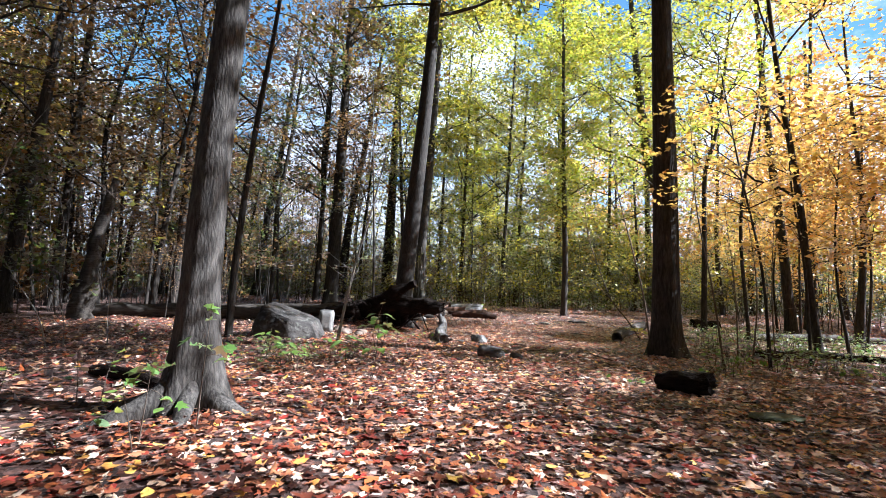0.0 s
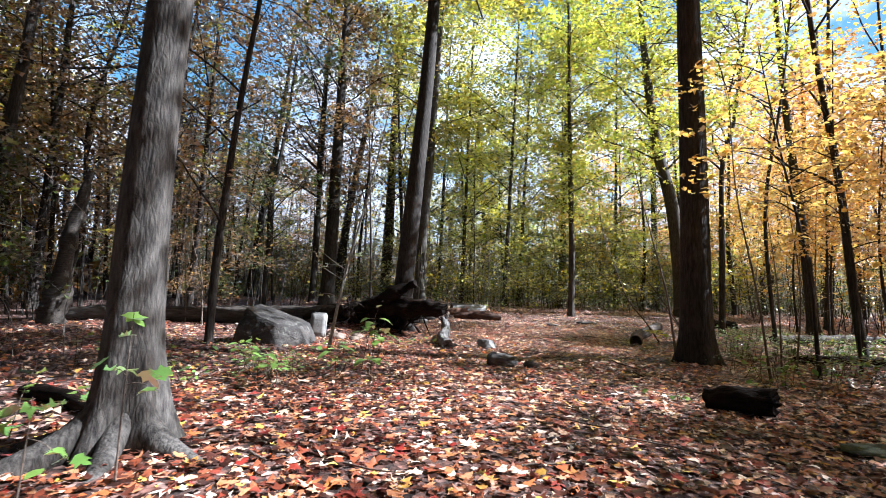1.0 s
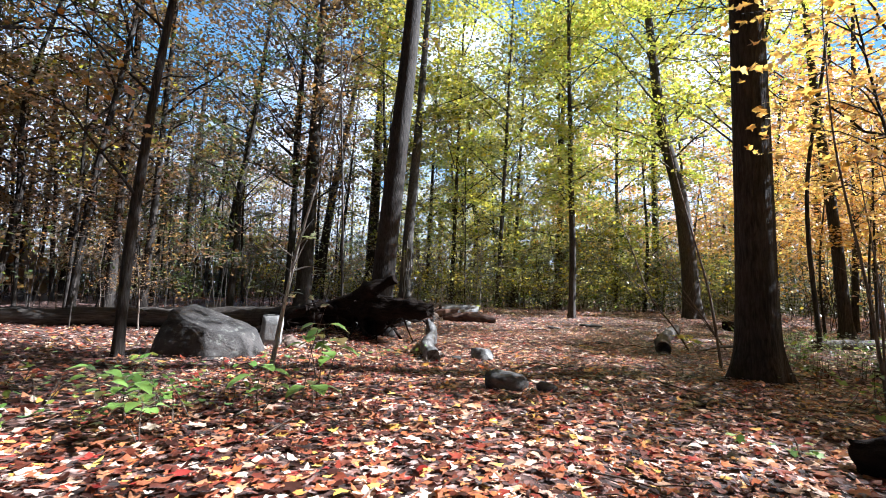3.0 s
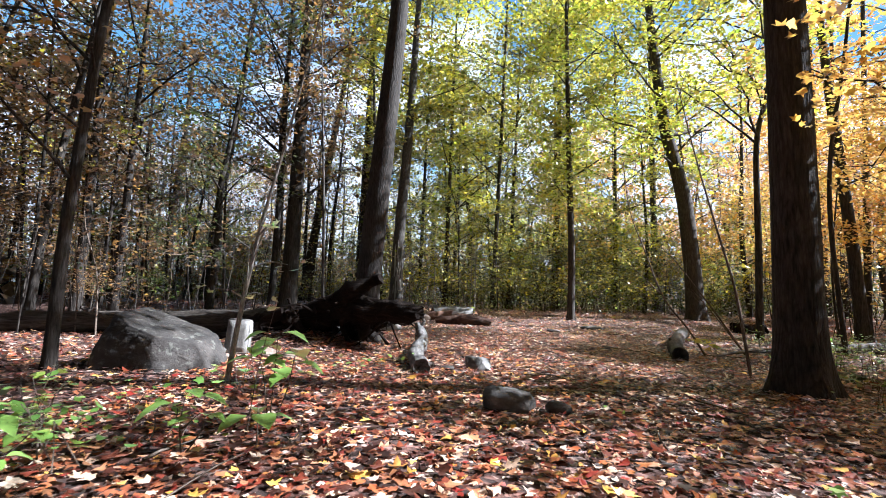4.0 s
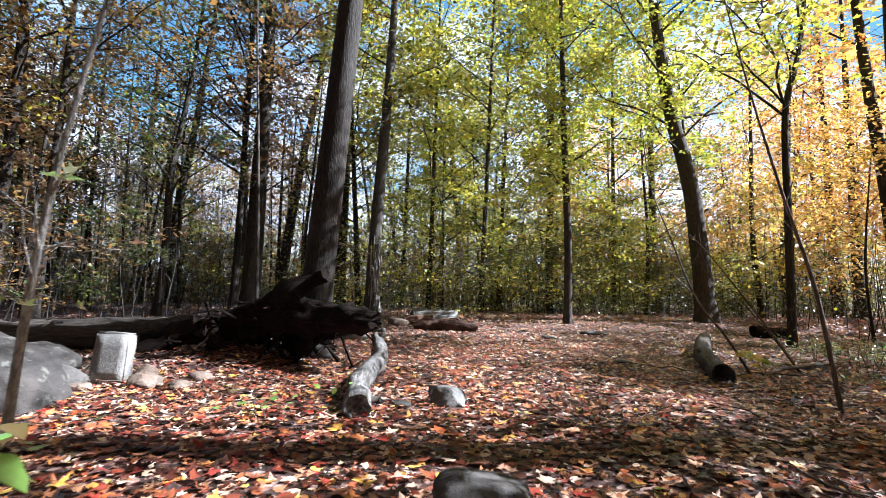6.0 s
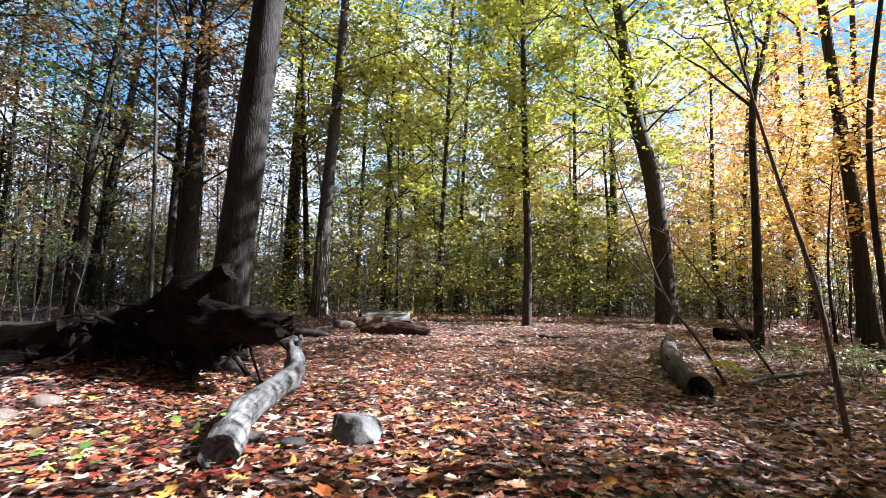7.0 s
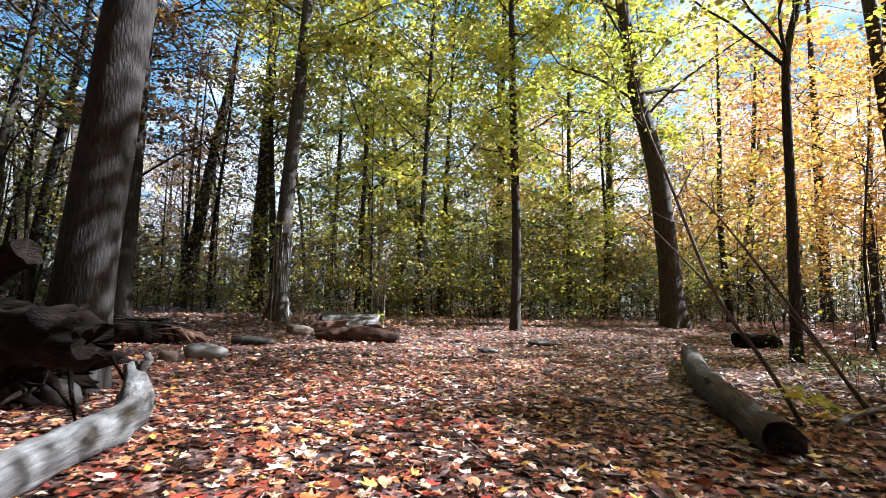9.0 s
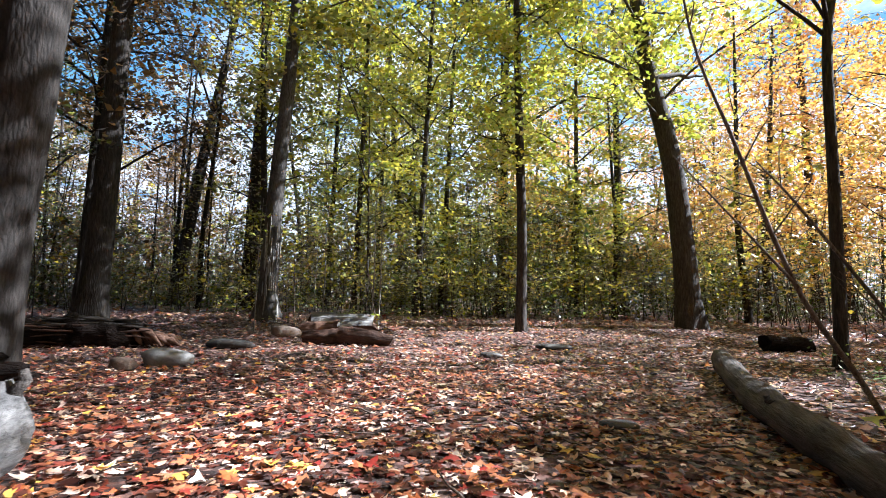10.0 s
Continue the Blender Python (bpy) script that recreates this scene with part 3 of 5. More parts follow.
tree("thin curving maple with golden leaves", 8.5, 12.3, 0.19, 12, [(1.5, -0.2, 0), (4, -0.45, 0), (7, -0.9, 0)], M_BARK_DARK, M_GOLD, 3.6, 2.4, 8, 5, 30, MAPLE, 0.12, 28, 16, 0.4)
tree(BIG, -21.8, 45.6, 0.8, 20, [(6, 0.4, 0), (12, 0.8, 0)], M_BARK_DARK, M_DEEP, 6.0, 5.2, 20, 6, 42, KITE, 0.15, 29)
tree("pair of dark maple trunks in the shaded wood", -12.3, 22.6, 0.38, 17, [(5, 0.15, 0)], M_BARK_DARK, M_BROWN, 5.0, 4.6, 20, 6, 42, KITE, 0.15, 30)
tree("pair of dark maple trunks in the shaded wood", -11.4, 23.2, 0.30, 16, [(5, 0.2, 0)], M_BARK_DARK, M_BROWN, 5.5, 4.4, 20, 6, 42, KITE, 0.15, 31)
tree(BIG, -7.85, 29.4, 0.34, 17, [(6, 0.1, 0)], M_BARK_DARK, M_BROWN, 5.5, 4.2, 20, 6, 42, KITE, 0.15, 32)
tree("young leaning maple with a few orange leaves", -5.03, 11.9, 0.175, 12, [(1, 0.02, 0), (2.4, 0.08, 0), (5, 0.28, 0.05), (8, 0.6, 0.1)], M_BARK, M_ORANGE, 2.2, 1.9, 14, 3, 9, MAPLE, 0.13, 33, 14, 0.3)
tree(BIG, -14.5, 16.5, 0.45, 18, [(4, 0.35, 0), (9, 0.9, 0)], M_BARK_DARK, M_BROWN, 5.0, 5.0, 20, 6, 42, KITE, 0.15, 34)
tree(BIG, -16.5, 21.0, 0.4, 18, [(4, 0.2, 0)], M_BARK_DARK, M_DEEP, 4.5, 5.0, 20, 6, 42, KITE, 0.15, 35)
tree(BIG, -13.1, 33.7, 0.5, 19, [(5, 0.5, 0), (10, 1.2, 0)], M_BARK_DARK, M_BROWN, 5.5, 4.8, 20, 6, 42, KITE, 0.15, 36, forks=((4.0, 2.6, 2.6, 0.9, 0.1),))
tree("thin pale pole of a young maple by the fallen trunk", -2.45, 16.4, 0.075, 8, [(3, -0.12, 0), (6, -0.3, 0)], M_BARK_PALE, M_BROWN, 4.5, 1.4, 6, 3, 14, LOBED, 0.12, 37, 8, 0.2)
# three unseen maples, added so their dense crowns keep skylight off the floor
tree("tall maple added out of view to block sky over the path", -7.6, 7.0, 0.4, 18, [(8, 0.5, 0)], M_BARK_DARK, M_BROWN, 8.5, 7.0, 26, 7, 50, KITE, 0.24, 40)
tree("tall maple added out of view to block sky over the path", 5.2, -2.2, 0.4, 18, [(8, 0.3, 0.4)], M_BARK_DARK, M_BROWN, 9.0, 7.0, 34, 7, 54, KITE, 0.26, 41, aim=1.2)
tree("tall maple added out of view to block sky over the path", 1.8, -3.8, 0.42, 18, [(8, 0.2, 0.5)], M_BARK_DARK, M_BROWN, 9.5, 7.0, 34, 7, 54, KITE, 0.28, 42, aim=1.4)
tree("dark maple in the shaded wood", -11.3, 10.6, 0.3, 15, [(4, 0.3, 0), (9, 0.8, 0)], M_BARK_DARK, M_BROWN, 3.4, 3.4, 20, 6, 40, SIMPLE, 0.12, 38)
tree("dark maple in the shaded wood", -14.0, 13.0, 0.36, 16, [(4, 0.1, 0), (9, 0.3, 0)], M_BARK_DARK, M_DEEP, 3.4, 3.6, 20, 6, 40, SIMPLE, 0.12, 39)
for k, (x, y, h) in enumerate(((4.2, 35.5, 19), (0.4, 34.0, 21), (10.3, 34.5, 19), (7.5, 37.0, 21), (2.9, 32.0, 22), (-1.2, 38.0, 23))):
    tree("maple in yellow-green leaf closing the clearing", x, y, 0.26, h, [(5, 0.2 - 0.1 * (k % 4), 0)], M_BARK, (M_GREEN, M_LIME)[k % 2], 2.6, 4.8, 20, 6, 46, KITE, 0.21, 50 + k, spray_radius=1.15)
# added crowns above the view; their shade falls on the left of the path
for k, (x, y, h) in enumerate(((13.4, 11.8, 21), (16.5, 24.5, 21))):
    tree("tall golden maple added for its high crown's shade", x, y, 0.28, h, [(6, 0.2, 0)], M_BARK_DARK, M_GOLD, 15.2, 3.2, 15, 7, 40, SIMPLE, 0.17, 170 + k)
# golden sprays on the right; many added out of view only to shade the ground
for k, (x, y, b, h, n) in enumerate(((10.9, 5.6, 2.6, 6.6, 9), (10.4, 2.6, 2.6, 6.8, 11), (10.9, 9.6, 2.8, 6.6, 11), (11.2, 14.4, 2.6, 6.0, 5), (11.6, 17.6, 2.6, 6.2, 5),
                                     (13.9, 4.8, 5.2, 9.2, 11), (14.4, 8.2, 5.0, 9.2, 9), (14.4, 11.9, 5.2, 9.0, 9), (14.8, 15.2, 5.0, 8.8, 9), (15.0, 19.6, 5.0, 8.6, 8),
                                     (12.3, 3.6, 4.0, 8.0, 11), (12.5, 6.9, 4.0, 8.0, 11), (12.3, 10.6, 4.0, 7.8, 11), (12.6, 13.4, 4.0, 7.8, 11), (12.4, 16.4, 3.8, 7.4, 10), (13.6, 20.2, 3.0, 7.0, 10), (14.2, 23.0, 3.0, 7.5, 10), (17.5, 22.5, 3.5, 9.0, 12), (18.5, 27.0, 3.0, 9.0, 12), (9.6, 7.6, 2.0, 5.2, 8), (9.4, 12.6, 2.0, 5.0, 7),
                                     (17.2, 6.4, 8.0, 12.5, 12), (17.6, 11.2, 8.0, 12.5, 12), (17.4, 16.2, 8.0, 12.4, 12))):
    tree("young golden maple in airy sprays, set to shade the path", x, y, 0.05 + 0.006 * h, h, [(2.5, random.uniform(-0.3, 0.3), 0), (6, random.uniform(-0.5, 0.4), 0)], M_BARK_DARK, (M_GOLD, M_GOLD, M_ORANGE)[k % 3] if x > 12 else M_GOLD, b, 2.5, n, 5, 54, SIMPLE if x < 13 else KITE, 0.11 if x < 13 else 0.125, 180 + k, spray_radius=0.72)
# golden maples on the sunny side
for k, (x, y, d, h, leaf, b, n) in enumerate(((9.4, 16.7, 0.12, 14.5, M_LIME, 8.2, 15), (11.5, 15.0, 0.2, 10, M_GOLD, 2.6, 6), (16.0, 31.0, 0.3, 13, M_GOLD, 2.6, 11), (20.0, 35.0, 0.4, 15, M_ORANGE, 2.6, 12),
                                              (24.0, 32.0, 0.35, 14, M_GOLD, 2.6, 11), (28.0, 43.0, 0.4, 15, M_ORANGE, 2.4, 13), (12.0, 34.5, 0.25, 11, M_LIME, 2.4, 12), (31.0, 36.0, 0.35, 15, M_GOLD, 2.6, 11), (20.0, 17.0, 0.3, 16, M_GOLD, 8.0, 4))):
    tree("maple in golden autumn leaf on the sunny side", x, y, d, h, [(4, random.uniform(-0.4, 0.3), 0), (8, random.uniform(-0.6, 0.4), 0)], M_BARK_DARK, leaf, b, 2.8, n, 5, 30, LOBED if y < 20 else SIMPLE, 0.14, 60 + k, 14, 0.3)


# ---- the wood behind: a few kinds, repeated ----
def wood_kinds():
    kinds = []
    for k, (d, h, leaf, b, label) in enumerate(((0.40, 19, M_GREEN, 5.0, "tall maple with yellow-green leaves in the wood behind"), (0.30, 17, M_BROWN, 4.0, "tall maple with bronze leaves in the wood behind"),
                                                (0.50, 20, M_DEEP, 5.0, "tall dark green tree in the wood behind"), (0.34, 17, M_GOLD, 3.5, "tall golden maple in the wood behind"), (0.30, 16, M_ORANGE, 3.5, "tall orange maple in the wood behind"))):
        kinds.append(tree(label, 200 + 12 * k, 300, d, h, [(4, 0.25, 0.1), (8, (0.6, -0.3, 0.2, 0.5, -0.4)[k], 0.2), (13, (0.7, 0.2, 0.8, 0.3, -0.9)[k], 0.5)], M_BARK_DARK, leaf, b, 5.2, 17, 6, 33, KITE, 0.25, 90 + k, 10, 0.35, group="trees of the wood", spray_radius=1.25, joined=True))
    return kinds


rng = np.random.default_rng(21)
taken = [(-6.1, 29), (-4.1, 39), (6.8, 28.75), (9, 41), (13.3, 29.9), (3.5, 43), (-1.25, 29.6), (-8, 40.5), (18.3, 45), (25.8, 36), (-12, 24), (-12.4, 34.7), (14.6, 21.8), (10.7, 21)]
kinds = wood_kinds()
used = [False] * len(kinds)
spots = []
while len(spots) < 40:
    x, y = rng.uniform(-42, 48), rng.uniform(18, 72)
    if (-7 < x < 15 and y < 31) or (x > 8 and y < 42) or abs(x - 2) > 10 + y * 0.95 or min((x - a) ** 2 + (y - b) ** 2 for a, b in taken) < 7:
        continue
    if -15 < x < -2 and rng.random() < 0.2:
        continue
    taken.append((x, y))
    spots.append((x, y))
# fixed spots; those at y below zero are unseen, added to cut light from behind
spots += [(-17, 26), (-19, 32), (-24, 28), (-27, 36), (-9, -6), (3, -8), (-15, 3), (-11, -1), (-15, 28.5), (-9.5, 26.5), (-18, 18.5), (-3.5, -3.5), (33, 3), (1, -4.5), (5.5, -4), (-6, -1.5), (8, -7), (11, -3.5), (15, -1.5), (19, 0.5), (-18, 14), (-21, 22)]
for x, y in spots:
    right, left = x > 14 or (x > 9 and y < 25), x < -7
    w = [0.15, 0.05, 0.0, 0.45, 0.35] if right else ([0.05, 0.75, 0.2, 0.0, 0.0] if left or y < 0 else [0.8, 0.0, 0.1, 0.1, 0.0])
    k = int(rng.choice(5, p=w))
    s = rng.uniform(0.75, 1.15)
    m = Matrix.Translation(foot_of(x, y)) @ pose(0, 0, 0, rng.normal(0, 3), rng.normal(0, 3), rng.uniform(0, 360)) @ Matrix.Diagonal((s, s, s * rng.uniform(0.9, 1.1), 1))
    if used[k]:
        copy_thing(kinds[k], m)
    else:
        kinds[k].matrix_basis = m
        used[k] = True
for k, u in enumerate(used):
    if not u:
        kinds[k].matrix_basis = Matrix.Translation(foot_of(-30 + 3 * k, 66))

# thin dark poles between the larger trees
pole_kinds = [tree("slender dark trunk with only a few leaves", 240 + 8 * k, 300, d, h, [(4, b1, 0.1), (9, b2, 0.2)], M_BARK_DARK, leaf, 3.5, 2.2, 10, 4, 16, KITE, 0.17, 150 + k, 8, 0.3, group="slender trunks of the wood", joined=True,
                   forks=((5.0 + k, 0.5 + 2 * k, 2.4, 1.3, 0.05),)) for k, (d, h, b1, b2, leaf) in enumerate(((0.2, 13, 0.2, 0.5, M_BROWN), (0.15, 11, -0.2, -0.2, M_GREEN), (0.26, 15, 0.0, 0.4, M_BROWN)))]
fresh = [True] * 3
rng = np.random.default_rng(57)
n = 0
while n < 66:
    x, y = rng.uniform(-30, 34), rng.uniform(15, 52)
    if n % 2:
        x, y = rng.uniform(-24, -6), rng.uniform(15, 45)
    if (-8 < x < 14.5 and y < 31) or (x > 8 and y < 24) or abs(x - 2) > 8 + y * 0.85:
        continue
    k = int(rng.integers(3))
    sc = rng.uniform(0.7, 1.2)
    m = Matrix.Translation(foot_of(x, y)) @ pose(0, 0, 0, rng.normal(0, 2.5), rng.normal(0, 3), rng.uniform(0, 360)) @ Matrix.Diagonal((sc, sc, sc * rng.uniform(0.9, 1.2), 1))
    if fresh[k]:
        pole_kinds[k].matrix_basis = m
        fresh[k] = False
    else:
        copy_thing(pole_kinds[k], m)
    n += 1

# young trees and brush of the understorey
small = []
for k, (leaf, label, h, b, n, per, size) in enumerate(((M_LIME, "slender understorey maple with yellow-green leaves", 6.0, 0.9, 13, 26, 0.14), (M_GREEN, "slender understorey maple with green leaves", 4.5, 0.6, 12, 26, 0.13),
                                                 (M_DEEP, "shaded understorey sapling with dark leaves", 4.0, 0.5, 12, 26, 0.13), (M_GOLD, "understorey maple with golden leaves", 5.5, 0.8, 13, 24, 0.14),
                                                 (M_BROWN, "understorey sapling with bronze leaves", 5.0, 0.9, 11, 24, 0.10), (M_GREEN, "low leafy brush at the edge of the wood", 1.8, 0.15, 11, 13, 0.11),
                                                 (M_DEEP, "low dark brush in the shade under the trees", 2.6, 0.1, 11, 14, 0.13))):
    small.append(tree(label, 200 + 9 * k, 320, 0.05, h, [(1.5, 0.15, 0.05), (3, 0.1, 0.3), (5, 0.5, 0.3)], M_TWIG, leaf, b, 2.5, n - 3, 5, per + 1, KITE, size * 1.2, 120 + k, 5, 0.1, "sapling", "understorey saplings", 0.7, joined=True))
used = [False] * len(small)
rng = np.random.default_rng(33)
count = 0
while count < 172:
    x, y = rng.uniform(-30, 34), rng.uniform(16, 58)
    if count % 6 == 0:
        x, y = rng.uniform(2, 17), rng.uniform(31, 46)
    if (-6.5 < x < 14.5 and y < 31.5) or abs(x - 2) > 10 + y * 0.85:
        continue
    if x < 3 and rng.random() < 0.4:
        continue
    right, left = x > 13, x < -5
    w = [0.2, 0.05, 0, 0.6, 0.05, 0.1] if right else ([0.0, 0.10, 0.36, 0.0, 0.39, 0.15] if left else [0.5, 0.34, 0.0, 0.08, 0, 0.08])
    k = int(rng.choice(6, p=w))
    # dark-leaved brush, put in to darken the low band beyond the clearing
    if count >= 120:
        x, y, k = (rng.uniform(-26, -8), rng.uniform(6, 34))[count % 4 > 0], rng.uniform(33, 50), 6
    elif count >= 88:
        x, y, k = rng.uniform(-9, 17), rng.uniform(29.8, 36), 5
    s = rng.uniform(0.7, 1.35)
    m = Matrix.Translation(foot_of(x, y)) @ pose(0, 0, 0, rng.normal(0, 4), rng.normal(0, 4), rng.uniform(0, 360)) @ Matrix.Diagonal((s, s, s * rng.uniform(0.85, 1.2), 1))
    if used[k]:
        copy_thing(small[k], m)
    else:
        small[k].matrix_basis = m
        used[k] = True
    count += 1

# the far wood closes the view all round
rng = np.random.default_rng(44)
far_trunks = Geo()
for i in range(330):
    a, r = rng.uniform(0, 2 * math.pi), rng.uniform(58, 120)
    if i % 2:
        a = rng.uniform(radians(35), radians(145))
    x, y = 2 + r * math.cos(a), 10 + r * math.sin(a)
    h = rng.uniform(13, 21)
    tube(far_trunks, [(x, y, 0), (x + rng.normal(0, 0.4), y, h * 0.5), (x + rng.normal(0, 0.8), y, h)], [rng.uniform(0.12, 0.3), 0.15, 0.05], 5, cap=False)
tagged(part("far_trunks", far_trunks, M_BARK_DARK), "many dark trunks of the far wood", "wood", kind="stuff")
for leaf, lo, hi, label in ((M_GREEN, 70, 110, "yellow-green foliage of the far wood"), (M_BROWN, 108, 215, "bronze foliage of the far wood"), (M_ORANGE, 30, 72, "orange foliage of the far wood"), (M_DEEP, 215, 330, "dark foliage of the far wood")):
    g = Geo()
    n = {M_ORANGE: 380, M_DEEP: 200, M_BROWN: 190, M_GREEN: 250}[leaf]
    a, r = np.radians(rng.uniform(lo, hi, n)), rng.uniform(55, 115, n)
    c = np.stack([2 + r * np.cos(a), 10 + r * np.sin(a), 0.6 + (9 if leaf == M_BROWN else 14) * rng.random(n) ** 1.5], -1)
    spray_leaves(g, c, 2.4, 60, KITE, 0.42, rng, 0.2, 0.6)
    tagged(part("far_foliage", g, leaf), label, "wood", kind="stuff")

# dark leaf colour here deepens the shade low between the far trunks
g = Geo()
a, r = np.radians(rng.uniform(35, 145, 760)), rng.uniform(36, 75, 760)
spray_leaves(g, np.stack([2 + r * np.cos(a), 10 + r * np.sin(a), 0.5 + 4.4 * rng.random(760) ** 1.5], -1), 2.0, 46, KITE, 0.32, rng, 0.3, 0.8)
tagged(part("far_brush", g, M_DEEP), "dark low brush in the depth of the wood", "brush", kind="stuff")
# brown brush added to darken the low band on the left
g = Geo()
a, r = np.radians(rng.uniform(88, 150, 620)), rng.uniform(31, 66, 620)
spray_leaves(g, np.stack([2 + r * np.cos(a), 8 + r * np.sin(a), 0.4 + 4.6 * rng.random(620) ** 1.3], -1), 1.8, 46, KITE, 0.3, rng, 0.3, 0.8)
tagged(part("far_brush", g, M_BROWN), "brown low brush in the shaded wood", "brush", kind="stuff")

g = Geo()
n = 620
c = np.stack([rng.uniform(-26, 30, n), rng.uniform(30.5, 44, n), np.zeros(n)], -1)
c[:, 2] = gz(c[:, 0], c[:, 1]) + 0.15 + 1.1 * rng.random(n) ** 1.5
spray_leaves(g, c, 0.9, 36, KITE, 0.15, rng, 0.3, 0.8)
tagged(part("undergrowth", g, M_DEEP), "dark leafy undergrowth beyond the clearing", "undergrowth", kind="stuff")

# the wood beside and behind the path, off to the sides; unseen, blocks skylight
for leaf, lo, hi, label in ((M_BROWN, 142, 215, "unseen bronze foliage beside the path, blocking low sky light"), (M_DEEP, 215, 325, "unseen dark foliage behind the path, blocking low sky light"), (M_ORANGE, 325, 398, "unseen orange foliage of the sunny wood beside the path")):
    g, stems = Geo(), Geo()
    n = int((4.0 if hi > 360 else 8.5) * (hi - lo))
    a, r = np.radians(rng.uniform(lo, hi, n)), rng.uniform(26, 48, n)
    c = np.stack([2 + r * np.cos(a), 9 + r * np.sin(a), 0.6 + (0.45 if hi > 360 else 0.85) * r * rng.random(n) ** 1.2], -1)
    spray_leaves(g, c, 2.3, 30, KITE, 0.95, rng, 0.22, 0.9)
    tagged(part("sky_screen_foliage", g, leaf), label, "wood", kind="stuff")
    for x, y, z in c[::9]:
        tube(stems, [(x, y, -0.1), (x + rng.normal(0, 0.3), y, 7), (x + rng.normal(0, 0.6), y, 15)], [rng.uniform(0.12, 0.25), 0.14, 0.04], 5, cap=False)
    tagged(part("side_trunks", stems, M_BARK_DARK), "unseen dark trunks of the wood beside the path", "wood", kind="stuff")

# bare whips and thin poles under the trees
rng = np.random.default_rng(46)
whips = Geo()
for i in range(1100):
    x, y = rng.uniform(-24, 28), rng.uniform(15, 50)
    if (-6.8 < x < 14 and y < 30) or abs(x - 2) > 9 + y * 0.8:
        continue
    h, r = rng.uniform(1.0, 6.0), rng.uniform(0.008, 0.026)
    z = float(gz(x, y)) - 0.03
    lean = rng.normal(0, 0.12, 2)
    t = np.linspace(0, 1, 5)[:, None]
    line = np.array([x, y, z]) + t * np.array([lean[0] * h, lean[1] * h, h]) + rng.normal(0, 0.03 * h, (5, 3)) * t * (1 - t) * 2
    tube(whips, line, r * (1 - 0.7 * t[:, 0]), 4, cap=False)
    for b in range(3):
        q = line[int(rng.integers(1, 5))]
        w = np.array([rng.normal(0, 0.3), rng.normal(0, 0.3), rng.uniform(0.1, 0.6)]) * h * 0.25
        tube(whips, [q, q + 0.5 * w + rng.normal(0, 0.03, 3), q + w], [0.5 * r, 0.35 * r, 0.12 * r], 3, cap=False)
tagged(part("bare_stems", whips, M_BARK), "thin bare stems standing in the wood", "stems", kind="stuff")


# ---- stones and dead wood ----
def boulder(label, x, y, size, turn=0, seed=1, material=None, slope=0.0, power=3.2, sink=0.12, rough=0.1, name="boulder", detail=4, lean=(0, 0), cuts=()):
    """A stone: a blunt block, its faces dented, its top sloping along its length."""
    bm = bmesh.new()
    bmesh.ops.create_icosphere(bm, subdivisions=detail, radius=1)
    off = Vector((seed * 3.7, seed * 1.3, seed * 7.1))
    for v in bm.verts:
        n = v.co.normalized()
        k = (abs(n.x) ** power + abs(n.y) ** power + abs(n.z) ** power) ** (-1 / power)
        p = n * k
        p *= 1 + rough * (noise.noise(p * 1.4 + off) * 1.3 + 0.5 * noise.noise(p * 3.3 + off) - 0.5 * abs(noise.noise(p * 2.3 - off)) + 0.24 * noise.noise(p * 8 + off) + 0.14 * noise.noise(p * 19 + off))
        h = (p.z + 1) / 2
        p.z = h * (1 - slope * (p.x + 0.55)) if slope else h
        p.x += lean[0] * h
        v.co = Vector((p.x * size[0] / 2, p.y * size[1] / 2, p.z * size[2] * (1 + sink) - sink * size[2]))
        for cx, cy, cz, far in cuts:
            c = Vector((cx, cy, cz)).normalized()
            over = v.co.dot(c) - far
            if over > 0:
                v.co -= c * over * 0.93
        if cuts:
            v.co += n * 0.012 * (noise.noise(v.co * 9 + off) + 0.7 * noise.noise(v.co * 26 + off))
    ob = part(name, bm, material)
    ob.location = (x, y, float(gz(x, y)))
    ob.rotation_euler = (radians(lean[1]), 0, radians(turn))
    return tagged(ob, label, "boulder" if name == "boulder" else "stone")


boulder("large grey granite boulder with a sloping sunlit top", -3.84, 12.35, (1.8, 1.25, 0.95), -8, 3, M_STONE, 0.0, 4.0, 0.2, 0.07, lean=(0, 3), detail=6,
        cuts=((0.33, -0.03, 0.944, 0.50), (-0.6, -0.1, 0.8, 0.93), (0.02, -0.96, 0.26, 0.50), (0.62, -0.72, 0.3, 0.56), (-0.95, -0.2, 0.2, 0.74), (0.9, 0.1, 0.42, 0.72), (-0.3, -0.75, 0.58, 0.68)))
boulder("rounded grey boulder behind the large one", -4.5, 14.4, (0.85, 0.6, 0.42), -20, 5, M_STONE, 0.2, 2.6)
boulder("small dark stone beside the boulder", -3.6, 13.4, (0.5, 0.35, 0.3), 40, 6, M_STONE_DARK, 0.2, 2.6, name="stone", detail=3)


